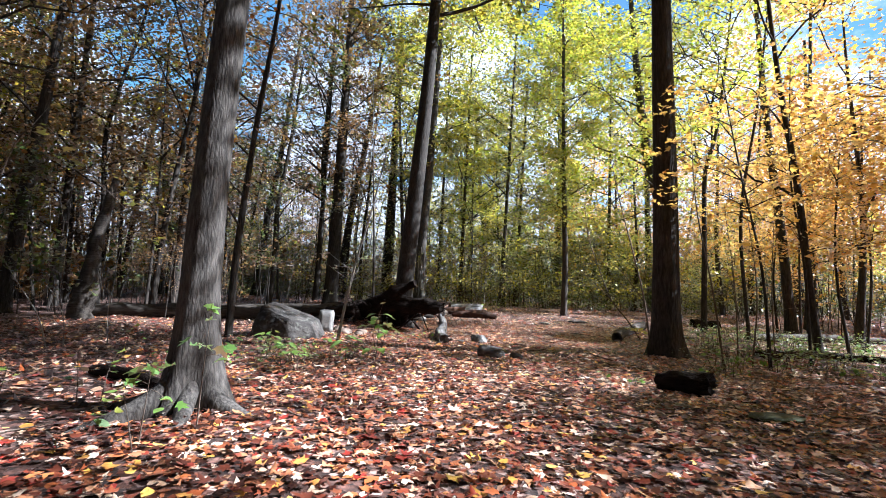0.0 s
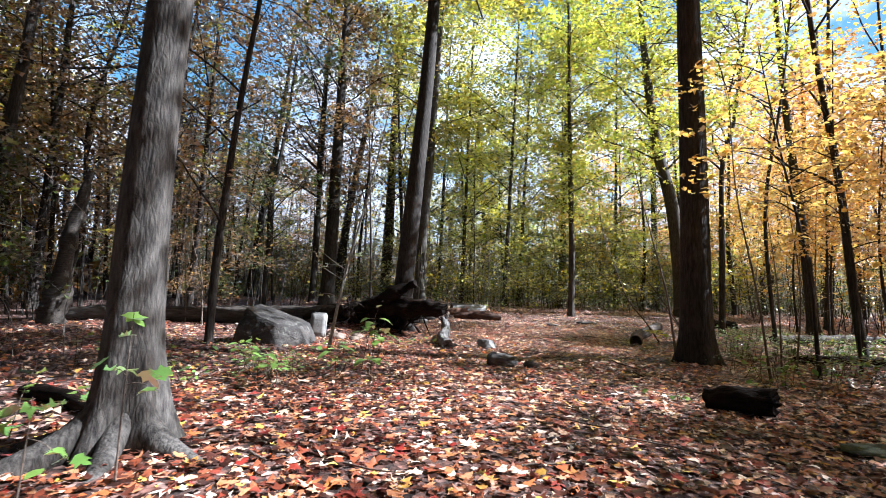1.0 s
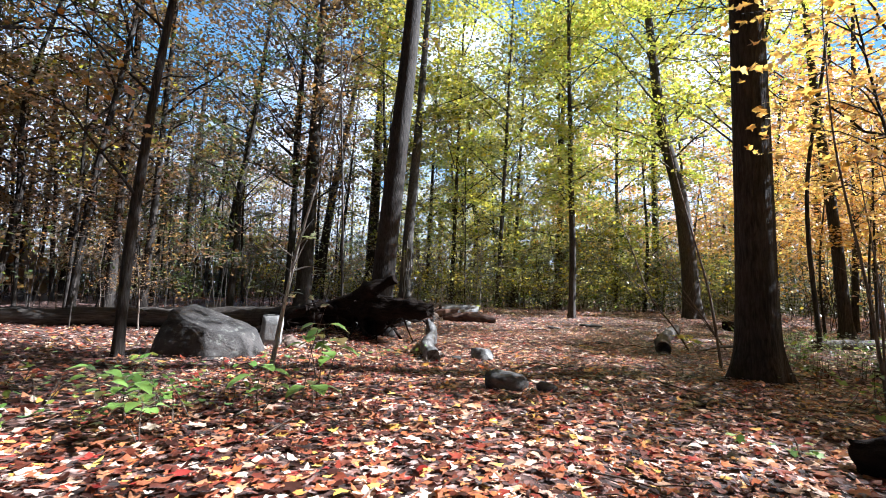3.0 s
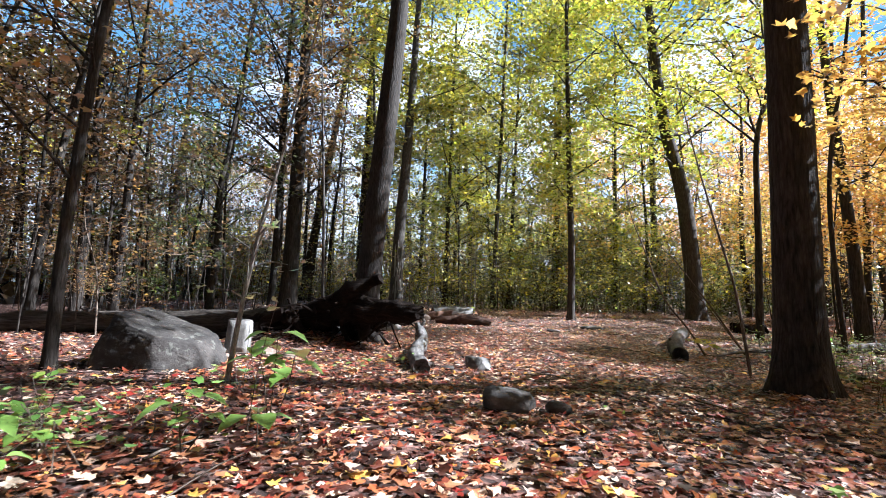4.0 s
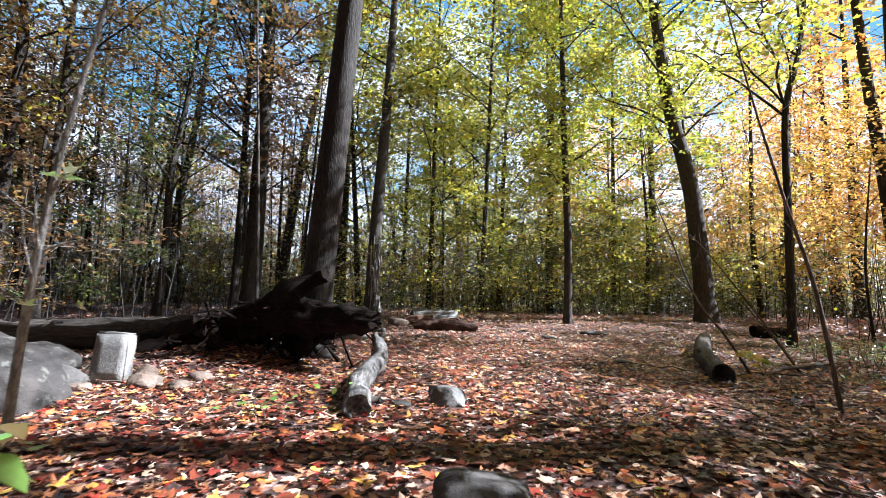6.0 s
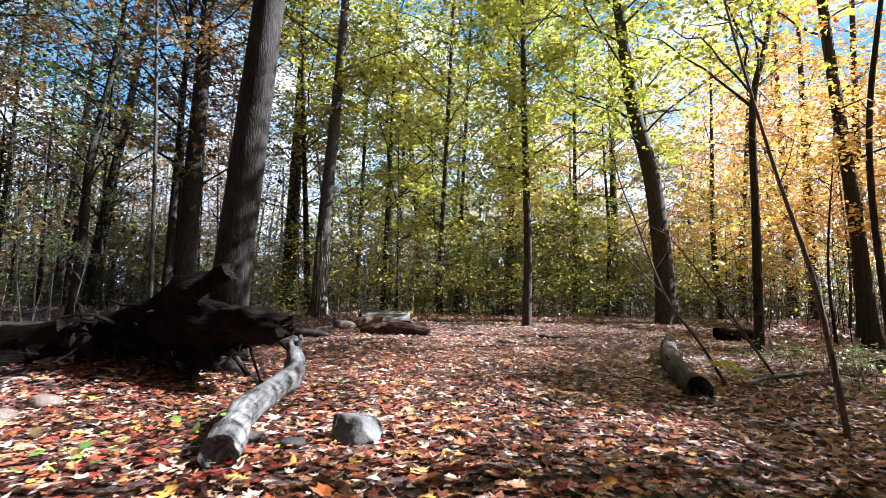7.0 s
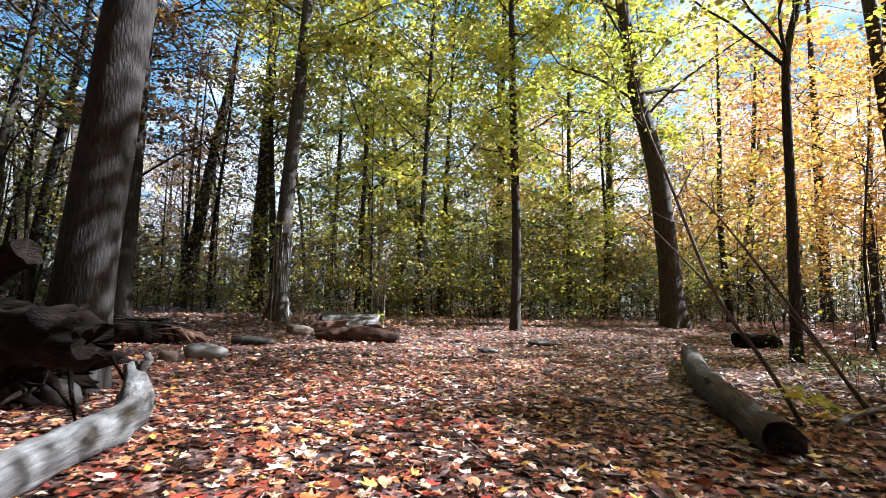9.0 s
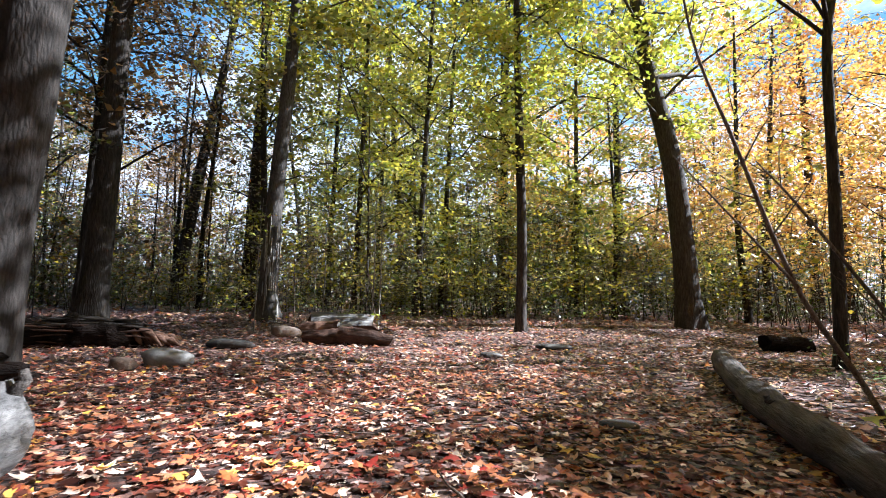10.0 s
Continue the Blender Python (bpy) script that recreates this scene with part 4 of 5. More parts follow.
def stone_block(label, x, y, size, turn, lean):
    """A squared slab with chipped, slightly uneven edges."""
    bm = bmesh.new()
    bmesh.ops.create_cube(bm, size=1)
    bmesh.ops.bevel(bm, geom=bm.edges[:], offset=0.045, segments=2, affect='EDGES')
    bmesh.ops.subdivide_edges(bm, edges=bm.edges[:], cuts=3, use_grid_fill=True)
    for v in bm.verts:
        p = v.co.copy()
        v.co += p.normalized() * 0.035 * (noise.noise(p * 3.1) + 0.6 * noise.noise(p * 9.0))
        taper = 1 - 0.12 * (p.z + 0.5)
        v.co = Vector((v.co.x * size[0] * taper, v.co.y * size[1], (v.co.z + 0.44) * size[2]))
    ob = part("stone_block", bm, M_STONE_PALE)
    ob.location = (x, y, float(gz(x, y)))
    ob.rotation_euler = (radians(lean), radians(3), radians(turn))
    return tagged(ob, label, "stone block")


stone_block("pale squared stone block standing on end", -3.3, 13.8, (0.40, 0.24, 0.62), 8, -5)
boulder("dark flat-topped stone in the path", 0.82, 10.2, (0.54, 0.42, 0.24), -6, 8, M_STONE_DARK, 0.12, 2.4, name="stone")
boulder("small dark stone in the path", 1.30, 10.1, (0.26, 0.2, 0.13), 15, 9, M_STONE_DARK, 0.2, 2.6, name="stone", detail=3)
boulder("grey angular stone with a sunlit side", 0.75, 12.95, (0.42, 0.34, 0.25), 20, 10, M_STONE_GREY, 0.0, 4.0, 0.15, 0.1, "stone", cuts=((0.5, -0.6, 0.5, 0.15), (-0.6, -0.5, 0.55, 0.17), (0.1, 0.1, 1, 0.18), (0.9, 0.3, 0.2, 0.16)))
boulder("small grey stone among the leaves", 0.26, 12.75, (0.20, 0.14, 0.07), 0, 12, M_STONE, 0, 2.6, name="stone", detail=3)
boulder("low pale rock in the leaf litter", -1.36, 20.35, (0.72, 0.45, 0.30), 8, 13, M_STONE_PALE, 0.15, 2.6, name="stone", detail=3)
boulder("low pale rock in the leaf litter", -1.7, 19.75, (0.36, 0.26, 0.19), -12, 14, M_STONE_BROWN, 0.1, 2.6, name="stone", detail=3)
boulder("low flat grey rock in the leaf litter", -1.25, 23.0, (0.9, 0.5, 0.2), 8, 15, M_STONE, 0.1, 2.6, name="stone", detail=3)
boulder("brown stone beside the split logs", -0.55, 25.0, (0.75, 0.45, 0.30), 20, 16, M_STONE_BROWN, 0.2, 2.6, name="stone", detail=3)
boulder("dark low stone half buried in leaves", 5.63, 23.4, (0.85, 0.5, 0.13), 0, 17, M_STONE_DARK, 0.1, 2.6, name="stone", detail=3)
boulder("dark low stone half buried in leaves", 3.92, 22.0, (0.45, 0.35, 0.10), 0, 18, M_STONE_DARK, 0.1, 2.6, name="stone", detail=3)
boulder("flat grey stone lying in the leaves", 3.94, 16.5, (0.36, 0.24, 0.07), 10, 19, M_STONE_DARK, 0.1, 2.6, name="stone", detail=3)
boulder("small grey stone poking out of the leaves", 0.12, 2.95, (0.2, 0.14, 0.09), 30, 20, M_STONE_PALE, 0.1, 2.6, name="stone", detail=3)
boulder("flat mossy stone in the shade", 3.5, 5.85, (0.6, 0.34, 0.07), 8, 21, M_MOSS, 0.1, 2.6, name="stone", detail=3)
boulder("dark stone below the uprooted stump", -1.3, 16.3, (0.34, 0.25, 0.26), 10, 22, M_STONE_DARK, 0.1, 2.8, name="stone", detail=3)
boulder("pale stone below the uprooted stump", -2.05, 16.1, (0.26, 0.2, 0.2), 50, 23, M_STONE_PALE, 0.1, 2.8, name="stone", detail=3)
for k, (x, y, w, h) in enumerate(((-3.0, 14.0, 0.3, 0.26), (-2.72, 13.5, 0.36, 0.22), (-2.35, 13.55, 0.24, 0.14), (-3.35, 13.35, 0.26, 0.1))):
    boulder("brownish stone lying beside the squared block", x, y, (w, 0.7 * w, 0.75 * h), 25 * k, 30 + k, M_STONE_BROWN, 0.1, 3.0, name="stone", detail=4, cuts=((0.4, -0.7, 0.5, 0.36 * w), (-0.5, -0.4, 0.8, 0.42 * w)))
boulder("brownish stone in the sunlit leaves", -2.4, 14.2, (0.3, 0.25, 0.13), 50, 24, M_STONE_BROWN, 0.1, 2.6, name="stone", detail=3)


def log(label, points, radii, material, seed=1, sides=22, ridge=0.045, stubs=(), stub_material=None, name="fallen_log", count=26, category="log", hollow=0.5, rough=0.16):
    """A fallen log: a rough, gently bent stem along its local x, with broken stubs and hollow ends."""
    rng = np.random.default_rng(seed)
    p = np.asarray(points, float)
    a, b = p[0], p[-1]
    turn = math.atan2(b[1] - a[1], b[0] - a[0])
    m = Matrix.Translation(a) @ pose(0, 0, 0, 0, 0, math.degrees(turn))
    inv = np.array(m.inverted())
    local = (np.column_stack([p, np.ones(len(p))]) @ inv.T)[:, :3]
    line = smooth_line(local, count)
    rr = np.interp(np.linspace(0, 1, count), np.linspace(0, 1, len(radii)), radii)
    ob = new(name)
    ob.matrix_world = m
    tagged(ob, label, category)
    g = Geo()
    tube(g, line, rr, sides, ridge, rng, hollow=hollow, rough=rough)
    part("trunk", g, material, ob)
    for u, way, length, r in stubs:
        g = Geo()
        q = line[int(u * (count - 1))]
        w = np.array(m.inverted().to_3x3() @ Vector(way))
        w /= np.linalg.norm(w)
        t = np.linspace(0, 1, 7)[:, None]
        tube(g, q + w * length * t + rng.normal(0, 0.02, (7, 3)) * t, r * (1 - 0.45 * t[:, 0]), 12, 0.1, rng)
        part("branch_stub", g, stub_material or material, ob)
    return ob


log("bleached grey log with an upturned broken end", [(-0.12, 12.3, 0.1), (-0.25, 13.2, 0.12), (-0.28, 14.2, 0.12), (-0.22, 15.15, 0.13), (-0.23, 15.42, 0.28), (-0.33, 15.5, 0.52)],
    [0.12, 0.125, 0.125, 0.125, 0.13, 0.13, 0.135, 0.14, 0.14, 0.11, 0.06], M_WOOD_BLEACHED, 2, 26, 0.05, [(0.93, (0.35, 0.1, 0.8), 0.2, 0.05), (0.10, (0.8, 0.2, -0.25), 0.24, 0.06)], M_WOOD_DARK, count=44, rough=0.16, hollow=1.0)
log("dark bark-covered log lying along the path", [(4.6, 14.55, 0.13), (5.12, 15.9, 0.15), (5.95, 17.6, 0.15), (6.7, 19.0, 0.18), (7.35, 20.1, 0.2)], [0.15, 0.15, 0.155, 0.155, 0.15], M_WOOD_DARK, 3, 26, 0.035,
    [(0.33, (-0.3, 0.3, 0.5), 0.18, 0.05)], hollow=2.5)
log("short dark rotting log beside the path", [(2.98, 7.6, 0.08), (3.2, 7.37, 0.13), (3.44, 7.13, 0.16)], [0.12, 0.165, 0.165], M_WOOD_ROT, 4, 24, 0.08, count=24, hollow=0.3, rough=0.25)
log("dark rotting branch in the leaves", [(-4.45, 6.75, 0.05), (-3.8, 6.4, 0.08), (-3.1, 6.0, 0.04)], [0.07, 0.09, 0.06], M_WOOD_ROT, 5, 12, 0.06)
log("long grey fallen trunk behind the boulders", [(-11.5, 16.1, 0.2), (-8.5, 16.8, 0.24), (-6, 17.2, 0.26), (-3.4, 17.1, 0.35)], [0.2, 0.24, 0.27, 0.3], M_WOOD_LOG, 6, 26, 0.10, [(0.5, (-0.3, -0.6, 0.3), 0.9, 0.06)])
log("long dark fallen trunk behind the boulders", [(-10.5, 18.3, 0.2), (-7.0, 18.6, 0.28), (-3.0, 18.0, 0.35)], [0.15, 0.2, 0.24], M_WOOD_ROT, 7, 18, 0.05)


def shaggy_log():
    """A rotten trunk: long loose strips of wood down its side, the heart crumbling out of its end."""
    rng = np.random.default_rng(88)
    ob = log("dark rotten log with loose strips and a crumbled reddish end", [(-5.1, 22.45, 0.25), (-3.95, 22.75, 0.26), (-2.95, 23.0, 0.24)], [0.27, 0.28, 0.24], M_WOOD_ROT, 8, 30, 0.10, count=44, rough=0.4)
    for i in range(40):
        x0, turn = rng.uniform(0.0, 1.75), math.radians(rng.uniform(-70, 150))
        x1 = min(2.4, x0 + rng.uniform(0.4, 1.2))
        xs = np.linspace(x0, x1, 9)
        r = np.interp(xs, [0, 1.15, 2.2], [0.27, 0.29, 0.25]) + rng.uniform(-0.01, 0.035) + 0.02 * np.sin(xs * rng.uniform(3, 8) + i)
        bow = turn + 0.12 * np.sin(xs * rng.uniform(1.5, 4.0) + 2 * i)
        z = np.interp(xs, [0, 1.15, 2.2], [0.0, 0.02, 0.0]) + r * np.sin(bow)
        g = Geo()
        tube(g, np.stack([xs, -r * np.cos(bow), z], -1), rng.uniform(0.012, 0.032) * np.array([0.3, 0.8, 1, 0.9, 1.1, 0.8, 1, 0.7, 0.25]), 6)
        part("strip", g, M_WOOD_LOG if turn > 0.5 else M_WOOD_RUST, ob)
    for i in range(22):
        p = np.array((rng.uniform(2.05, 2.6), rng.uniform(-0.2, 0.14), 0.0))
        h = 0.30 * (1 - (p[0] - 2.05) / 0.8) * rng.uniform(0.5, 1.1)
        q = p + np.array((rng.uniform(0.15, 0.4), rng.normal(0, 0.06), 0))
        g = Geo()
        tube(g, [p + (0, 0, h - 0.14), (p + q) / 2 + (0, 0, 0.6 * h - 0.14 + rng.normal(0, 0.03)), q + (0, 0, -0.22)], [0.04, rng.uniform(0.05, 0.085), 0.02], 7)
        part("heartwood_chunk", g, M_WOOD_RED, ob, "crumbling reddish heartwood")
    return ob


shaggy_log()


def split_log(label, a, b, r, roll, bark, face, seed):
    """A half log: rounded bark below, a rough split face above; roll tips the face towards the path."""
    rng = np.random.default_rng(seed)
    a, b = np.array(a, float), np.array(b, float)
    L = np.linalg.norm(b - a)
    ob = new("split_log")
    ob.matrix_world = Matrix.Translation(a) @ pose(0, 0, 0, 0, 0, math.degrees(math.atan2(b[1] - a[1], b[0] - a[0])))
    tagged(ob, label, "log")
    n, k = 30, 13
    x = np.linspace(0, L, n)
    x_all = np.repeat(x[:, None], k, 1)
    th = np.linspace(math.pi, 2 * math.pi, k)[None]
    rr = r * (1 - 0.25 * (x[:, None] / L) ** 2) * (1 + 0.08 * np.sin(x[:, None] * 5 + 2 * th) + rng.normal(0, 0.035, (n, k)))
    y, z = rr * np.cos(th), rr * np.sin(th) * 1.05
    x_all[0] -= np.abs(rng.normal(0, 0.08, k))
    x_all[-1] += np.abs(rng.normal(0, 0.12, k))
    c, s_ = math.cos(roll), math.sin(roll)

    def turned(x, y, z):
        return np.stack([x, y * c - z * s_, y * s_ + z * c + r * 1.0], -1)
    i, j = np.meshgrid(np.arange(n - 1), np.arange(k - 1), indexing="ij")
    quads = np.stack([i * k + j, (i + 1) * k + j, (i + 1) * k + j + 1, i * k + j + 1], -1).reshape(-1, 4)
    g = Geo()
    g.add(turned(x_all, y, z), quads)
    ends = np.arange(k)
    g.add(turned(x_all[0], y[0], z[0]), ends[None])
    g.add(turned(x_all[-1], y[-1], z[-1]), ends[None, ::-1])
    part("bark_half", g, bark, ob)
    m = 9
    u = np.linspace(0, 1, m)[None]
    fx = x_all[:, :1] * (1 - u) + x_all[:, -1:] * u
    fy = y[:, :1] * (1 - u) + y[:, -1:] * u
    fz = z[:, :1] * (1 - u) + z[:, -1:] * u + 0.06 * r * np.sin(u * 14 + 2 * rng.random()) + rng.normal(0, 0.035 * r, (1, m)) + rng.normal(0, 0.012 * r, (n, m)) + 0.22 * r * np.sin(u * math.pi)
    i, j = np.meshgrid(np.arange(n - 1), np.arange(m - 1), indexing="ij")
    g = Geo()
    g.add(turned(fx, fy, fz + 0.004), np.stack([i * m + j, (i + 1) * m + j, (i + 1) * m + j + 1, i * m + j + 1], -1).reshape(-1, 4))
    part("split_face", g, face, ob, "rough split face")
    return ob


split_log("pale grey split log lying on the ground", (-0.05, 25.75, 0.12), (1.45, 25.95, 0.14), 0.34, 0.5, M_WOOD_RED, M_WOOD_GREY, 9)
log("reddish rotten log with a dark underside", [(0.02, 24.1, 0.15), (0.7, 23.95, 0.2), (1.4, 23.75, 0.2), (2.0, 23.58, 0.14)], [0.14, 0.19, 0.18, 0.12], M_WOOD_RUST, 10, 24, 0.06, count=32, rough=0.26, hollow=0.3)
log("short rotten log with a reddish broken end", [(-0.3, 25.5, 0.24), (0.15, 25.5, 0.30), (0.6, 25.55, 0.3)], [0.13, 0.20, 0.2], M_WOOD_RED, 19, 18, 0.08, count=14, hollow=0.3, rough=0.3)
log("short dark log in the undergrowth", [(10.8, 23.5, 0.2), (11.95, 23.6, 0.2)], [0.2, 0.18], M_WOOD_ROT, 11, 16, 0.05)
log("dark fallen branch in the undergrowth", [(7.0, 12.2, 0.08), (8.3, 11.9, 0.12), (9.6, 11.4, 0.1)], [0.09, 0.1, 0.06], M_WOOD_ROT, 12, 12, 0.05)
log("dark fallen trunk in the undergrowth", [(9.5, 17.0, 0.12), (12.0, 17.4, 0.16), (15.0, 17.2, 0.14)], [0.12, 0.14, 0.1], M_WOOD_LOG, 13, 14, 0.05)

log("thin pale fallen branch in the undergrowth", [(5.55, 15.15, 0.05), (6.1, 15.5, 0.1), (6.8, 15.75, 0.13), (7.5, 16.35, 0.08)], [0.02, 0.032, 0.038, 0.03], M_WOOD_BLEACHED, 15, 10, 0.04, [(0.5, (0.6, -0.5, 0.15), 0.6, 0.015), (0.75, (0.3, 0.6, 0.3), 0.5, 0.014)], name="fallen_branch", category="branch")


def uprooted_stump():
    """The torn-out foot of a fallen tree: a thick log, a rising root, a mass of rotten roots below."""
    rng = np.random.default_rng(8)
    ob = new("uprooted_stump")
    base = np.array((-1.9, 16.5, float(gz(-1.9, 16.5)) - 0.04))
    ob.location = base
    tagged(ob, "dark rotten uprooted stump with broken roots", "stump")

    def stem(name, pts, radii, sides, ridge, count=20, label="", under=None):
        g = Geo()
        tube(g, smooth_line(np.array(pts) - base, count), np.interp(np.linspace(0, 1, count), np.linspace(0, 1, len(radii)), radii), sides, ridge, rng, hollow=0.6, rough=0.45 if count > 6 else 0)
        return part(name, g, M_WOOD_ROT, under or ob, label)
    stem("log", [(-4.4, 16.7, 0.26), (-3.4, 16.3, 0.40), (-2.1, 15.85, 0.64), (-1.05, 15.3, 0.75), (-0.25, 14.85, 0.74)], [0.18, 0.24, 0.27, 0.23, 0.17], 28, 0.07, 36, "thick rotten log")
    stem("root", [(-2.9, 16.0, 0.52), (-2.2, 15.72, 0.86), (-1.55, 15.5, 1.2), (-1.08, 15.35, 1.38)], [0.18, 0.17, 0.15, 0.11], 18, 0.09, 22, "thick root rising from the log")
    stem("root", [(-2.3, 15.95, 0.70), (-1.45, 15.65, 0.9), (-0.9, 15.4, 0.86)], [0.17, 0.15, 0.09], 16, 0.1)
    bm = bmesh.new()
    bmesh.ops.create_icosphere(bm, subdivisions=5, radius=1)
    for v in bm.verts:
        p = v.co.copy()
        k = 1 + 0.55 * noise.noise(p * 1.9) + 0.4 * noise.noise(p * 4.4) + 0.25 * noise.noise(p * 9.5) + 0.14 * noise.noise(p * 21)
        v.co = Vector((p.x * 1.0 * k - 0.25, p.y * 0.36 * k + 0.05, max(-0.05, p.z * 0.42 * k + 0.28)))
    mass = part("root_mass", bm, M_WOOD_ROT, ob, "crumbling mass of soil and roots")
    for i in range(16):
        p = np.array((rng.uniform(-3.1, -0.9), rng.uniform(15.3, 15.9), rng.uniform(0.45, 0.75)))
        q = np.array((p[0] + rng.normal(0.1, 0.35), p[1] + rng.uniform(0.2, 0.7), -0.04))
        m = (p + q) / 2 + np.array((rng.normal(0, 0.15), rng.normal(0, 0.1), rng.normal(0.05, 0.08)))
        stem("root", [p, m, q], [rng.uniform(0.06, 0.13), rng.uniform(0.04, 0.08), rng.uniform(0.025, 0.06)], 10, 0.1, 12)
    stem("root", [(-3.3, 16.2, 0.35), (-4.0, 16.0, 0.16), (-4.7, 15.95, 0.1)], [0.2, 0.14, 0.08], 14, 0.12, 12)
    for i in range(44):
        p = np.array((rng.uniform(-3.1, -0.7), rng.uniform(15.4, 15.8), rng.uniform(0.3, 1.0)))
        q = p + np.array((rng.normal(0, 0.3), rng.uniform(-0.45, 0.0), rng.normal(-0.15, 0.25)))
        stem("rootlet", [p, (p + q) / 2 + rng.normal(0, 0.06, 3), q], [0.035, 0.022, 0.008], 5, 0, 6, under=mass)


uprooted_stump()
log("broken dead trunk standing in the shaded wood", [(-10.6, 14.7, -0.05), (-10.42, 14.7, 1.5), (-10.15, 14.75, 3.0), (-9.98, 14.8, 4.1)], [0.32, 0.2, 0.16, 0.07], M_WOOD_LOG, 14, 20, 0.07, count=36, rough=0.3, name="dead_snag", category="tree")


# ---- saplings, seedlings and twigs near the path ----
def sapling(label, line, r, leaf, sprays, per, size, seed, outline=MAPLE, radius=0.3, twigs=0, bark=None, side=()):
    """A thin stem along a line, with side twigs; sprays: places where its leaves hang."""
    rng = np.random.default_rng(seed)
    ob = new("sapling")
    base = np.array(line[0], float)
    base[2] = float(gz(base[0], base[1])) - 0.03
    ob.location = base
    tagged(ob, label, "sapling")
    p = smooth_line(np.array(line, float) - np.array([base[0], base[1], 0]), 22)
    p[0, 2] = 0
    g = Geo()
    tube(g, p, r * (1 - 0.75 * np.linspace(0, 1, 22)), 8, 0.03, rng)
    part("stem", g, bark or M_TWIG, ob)
    g, tips = Geo(), []
    for u, dx, dy, dz in sprays:
        q = p[int(u * 21)]
        tip = q + np.array((dx, dy, dz))
        mid = (q + tip) / 2 + np.array((0, 0, 0.12 * np.linalg.norm(tip - q)))
        tube(g, smooth_line([q, mid, tip], 7), np.linspace(0.4 * r, 0.003, 7), 5, cap=False)
        tips += [tip, (mid + tip) / 2] if radius > 0.2 else [tip]
    for arm in side:
        tube(g, smooth_line(np.array(arm, float) - base, 10), np.linspace(0.55 * r, 0.15 * r, 10), 6, cap=False)
    for i in range(twigs):
        q = p[int(rng.uniform(0.3, 1) * 21)]
        w = np.array((rng.normal(0, 0.35), rng.normal(0, 0.3), rng.uniform(0.1, 0.55)))
        tube(g, smooth_line([q, q + w * 0.5 + rng.normal(0, 0.03, 3), q + w], 5), np.linspace(0.3 * r, 0.002, 5), 4, cap=False)
    if g.v:
        tagged(part("branchwork", g, bark or M_TWIG, ob), kind="stuff")
    if tips:
        g = Geo()
        spray_leaves(g, tips, radius, per, outline, size, rng, 0.12, 0.5)
        part("foliage", g, leaf, ob)
    return ob


# this stem's bright bark colour stands in for sun on it
sapling("slim leaning sapling with a few broad green leaves", [(-2.38, 11.15, 0), (-2.2, 11.0, 0.9), (-1.98, 10.85, 1.85), (-1.7, 10.75, 2.9), (-1.35, 10.8, 4.7)], 0.036, M_FRESH,
        [(0.30, 0.3, -0.2, 0.05), (0.33, -0.3, -0.1, 0.1), (0.42, 0.4, 0.1, 0.05), (0.45, -0.35, 0.1, 0.1), (0.52, 0.3, -0.25, 0.1)], 4, 0.12, 3, MAPLE, 0.2, 8, M_BARK_BRIGHT)
sapling("seedling maple with broad green leaves before the grey trunk", [(-1.98, 4.5, 0), (-1.92, 4.42, 0.5), (-1.86, 4.36, 1.05)], 0.007, M_FRESH, [(0.95, 0.05, -0.08, 0.02), (0.7, -0.1, 0.05, 0.03), (0.65, 0.12, 0.02, 0.0)], 3, 0.13, 5, MAPLE_FINE, 0.15)
sapling("seedling maple with broad green leaves before the grey trunk", [(-2.15, 4.0, 0), (-2.1, 3.97, 0.35), (-2.05, 3.93, 0.66)], 0.006, M_FRESH, [(0.95, 0.04, -0.05, 0.02), (0.75, -0.15, 0.0, 0.02), (0.7, 0.1, 0.08, -0.1)], 3, 0.115, 6, MAPLE_FINE, 0.14)
sapling("arching maple shoot with pale yellow-green leaves", [(-6.5, 7.2, 0), (-6.35, 7.15, 2.4), (-5.8, 7.05, 3.35), (-5.0, 7.0, 2.75), (-4.05, 7.0, 1.9)], 0.014, M_LIME,
        [(0.55, 0.1, -0.1, -0.05), (0.62, -0.15, 0.1, 0.1), (0.7, 0.12, -0.1, 0.0), (0.78, -0.1, -0.15, 0.05), (0.86, 0.15, 0.1, 0.05), (0.93, 0.1, -0.1, 0.05), (1.0, 0.05, 0.0, -0.05)], 3, 0.14, 21, MAPLE, 0.16, 3)
for k, (line, r) in enumerate((([(-6.9, 9.0, 0), (-7.1, 9.0, 0.55), (-7.55, 9.0, 1.15), (-8.0, 9.0, 1.75)], 0.014), ([(-6.75, 9.2, 0), (-6.8, 9.2, 0.5), (-7.05, 9.2, 0.95), (-7.4, 9.2, 1.2)], 0.009), ([(-6.1, 9.4, 0), (-6.15, 9.4, 0.7), (-6.05, 9.4, 1.3)], 0.011))):
    sapling("pale bare whip in the shaded wood", line, r, None, [], 0, 0, 25 + k, twigs=3, bark=M_BARK_BRIGHT)
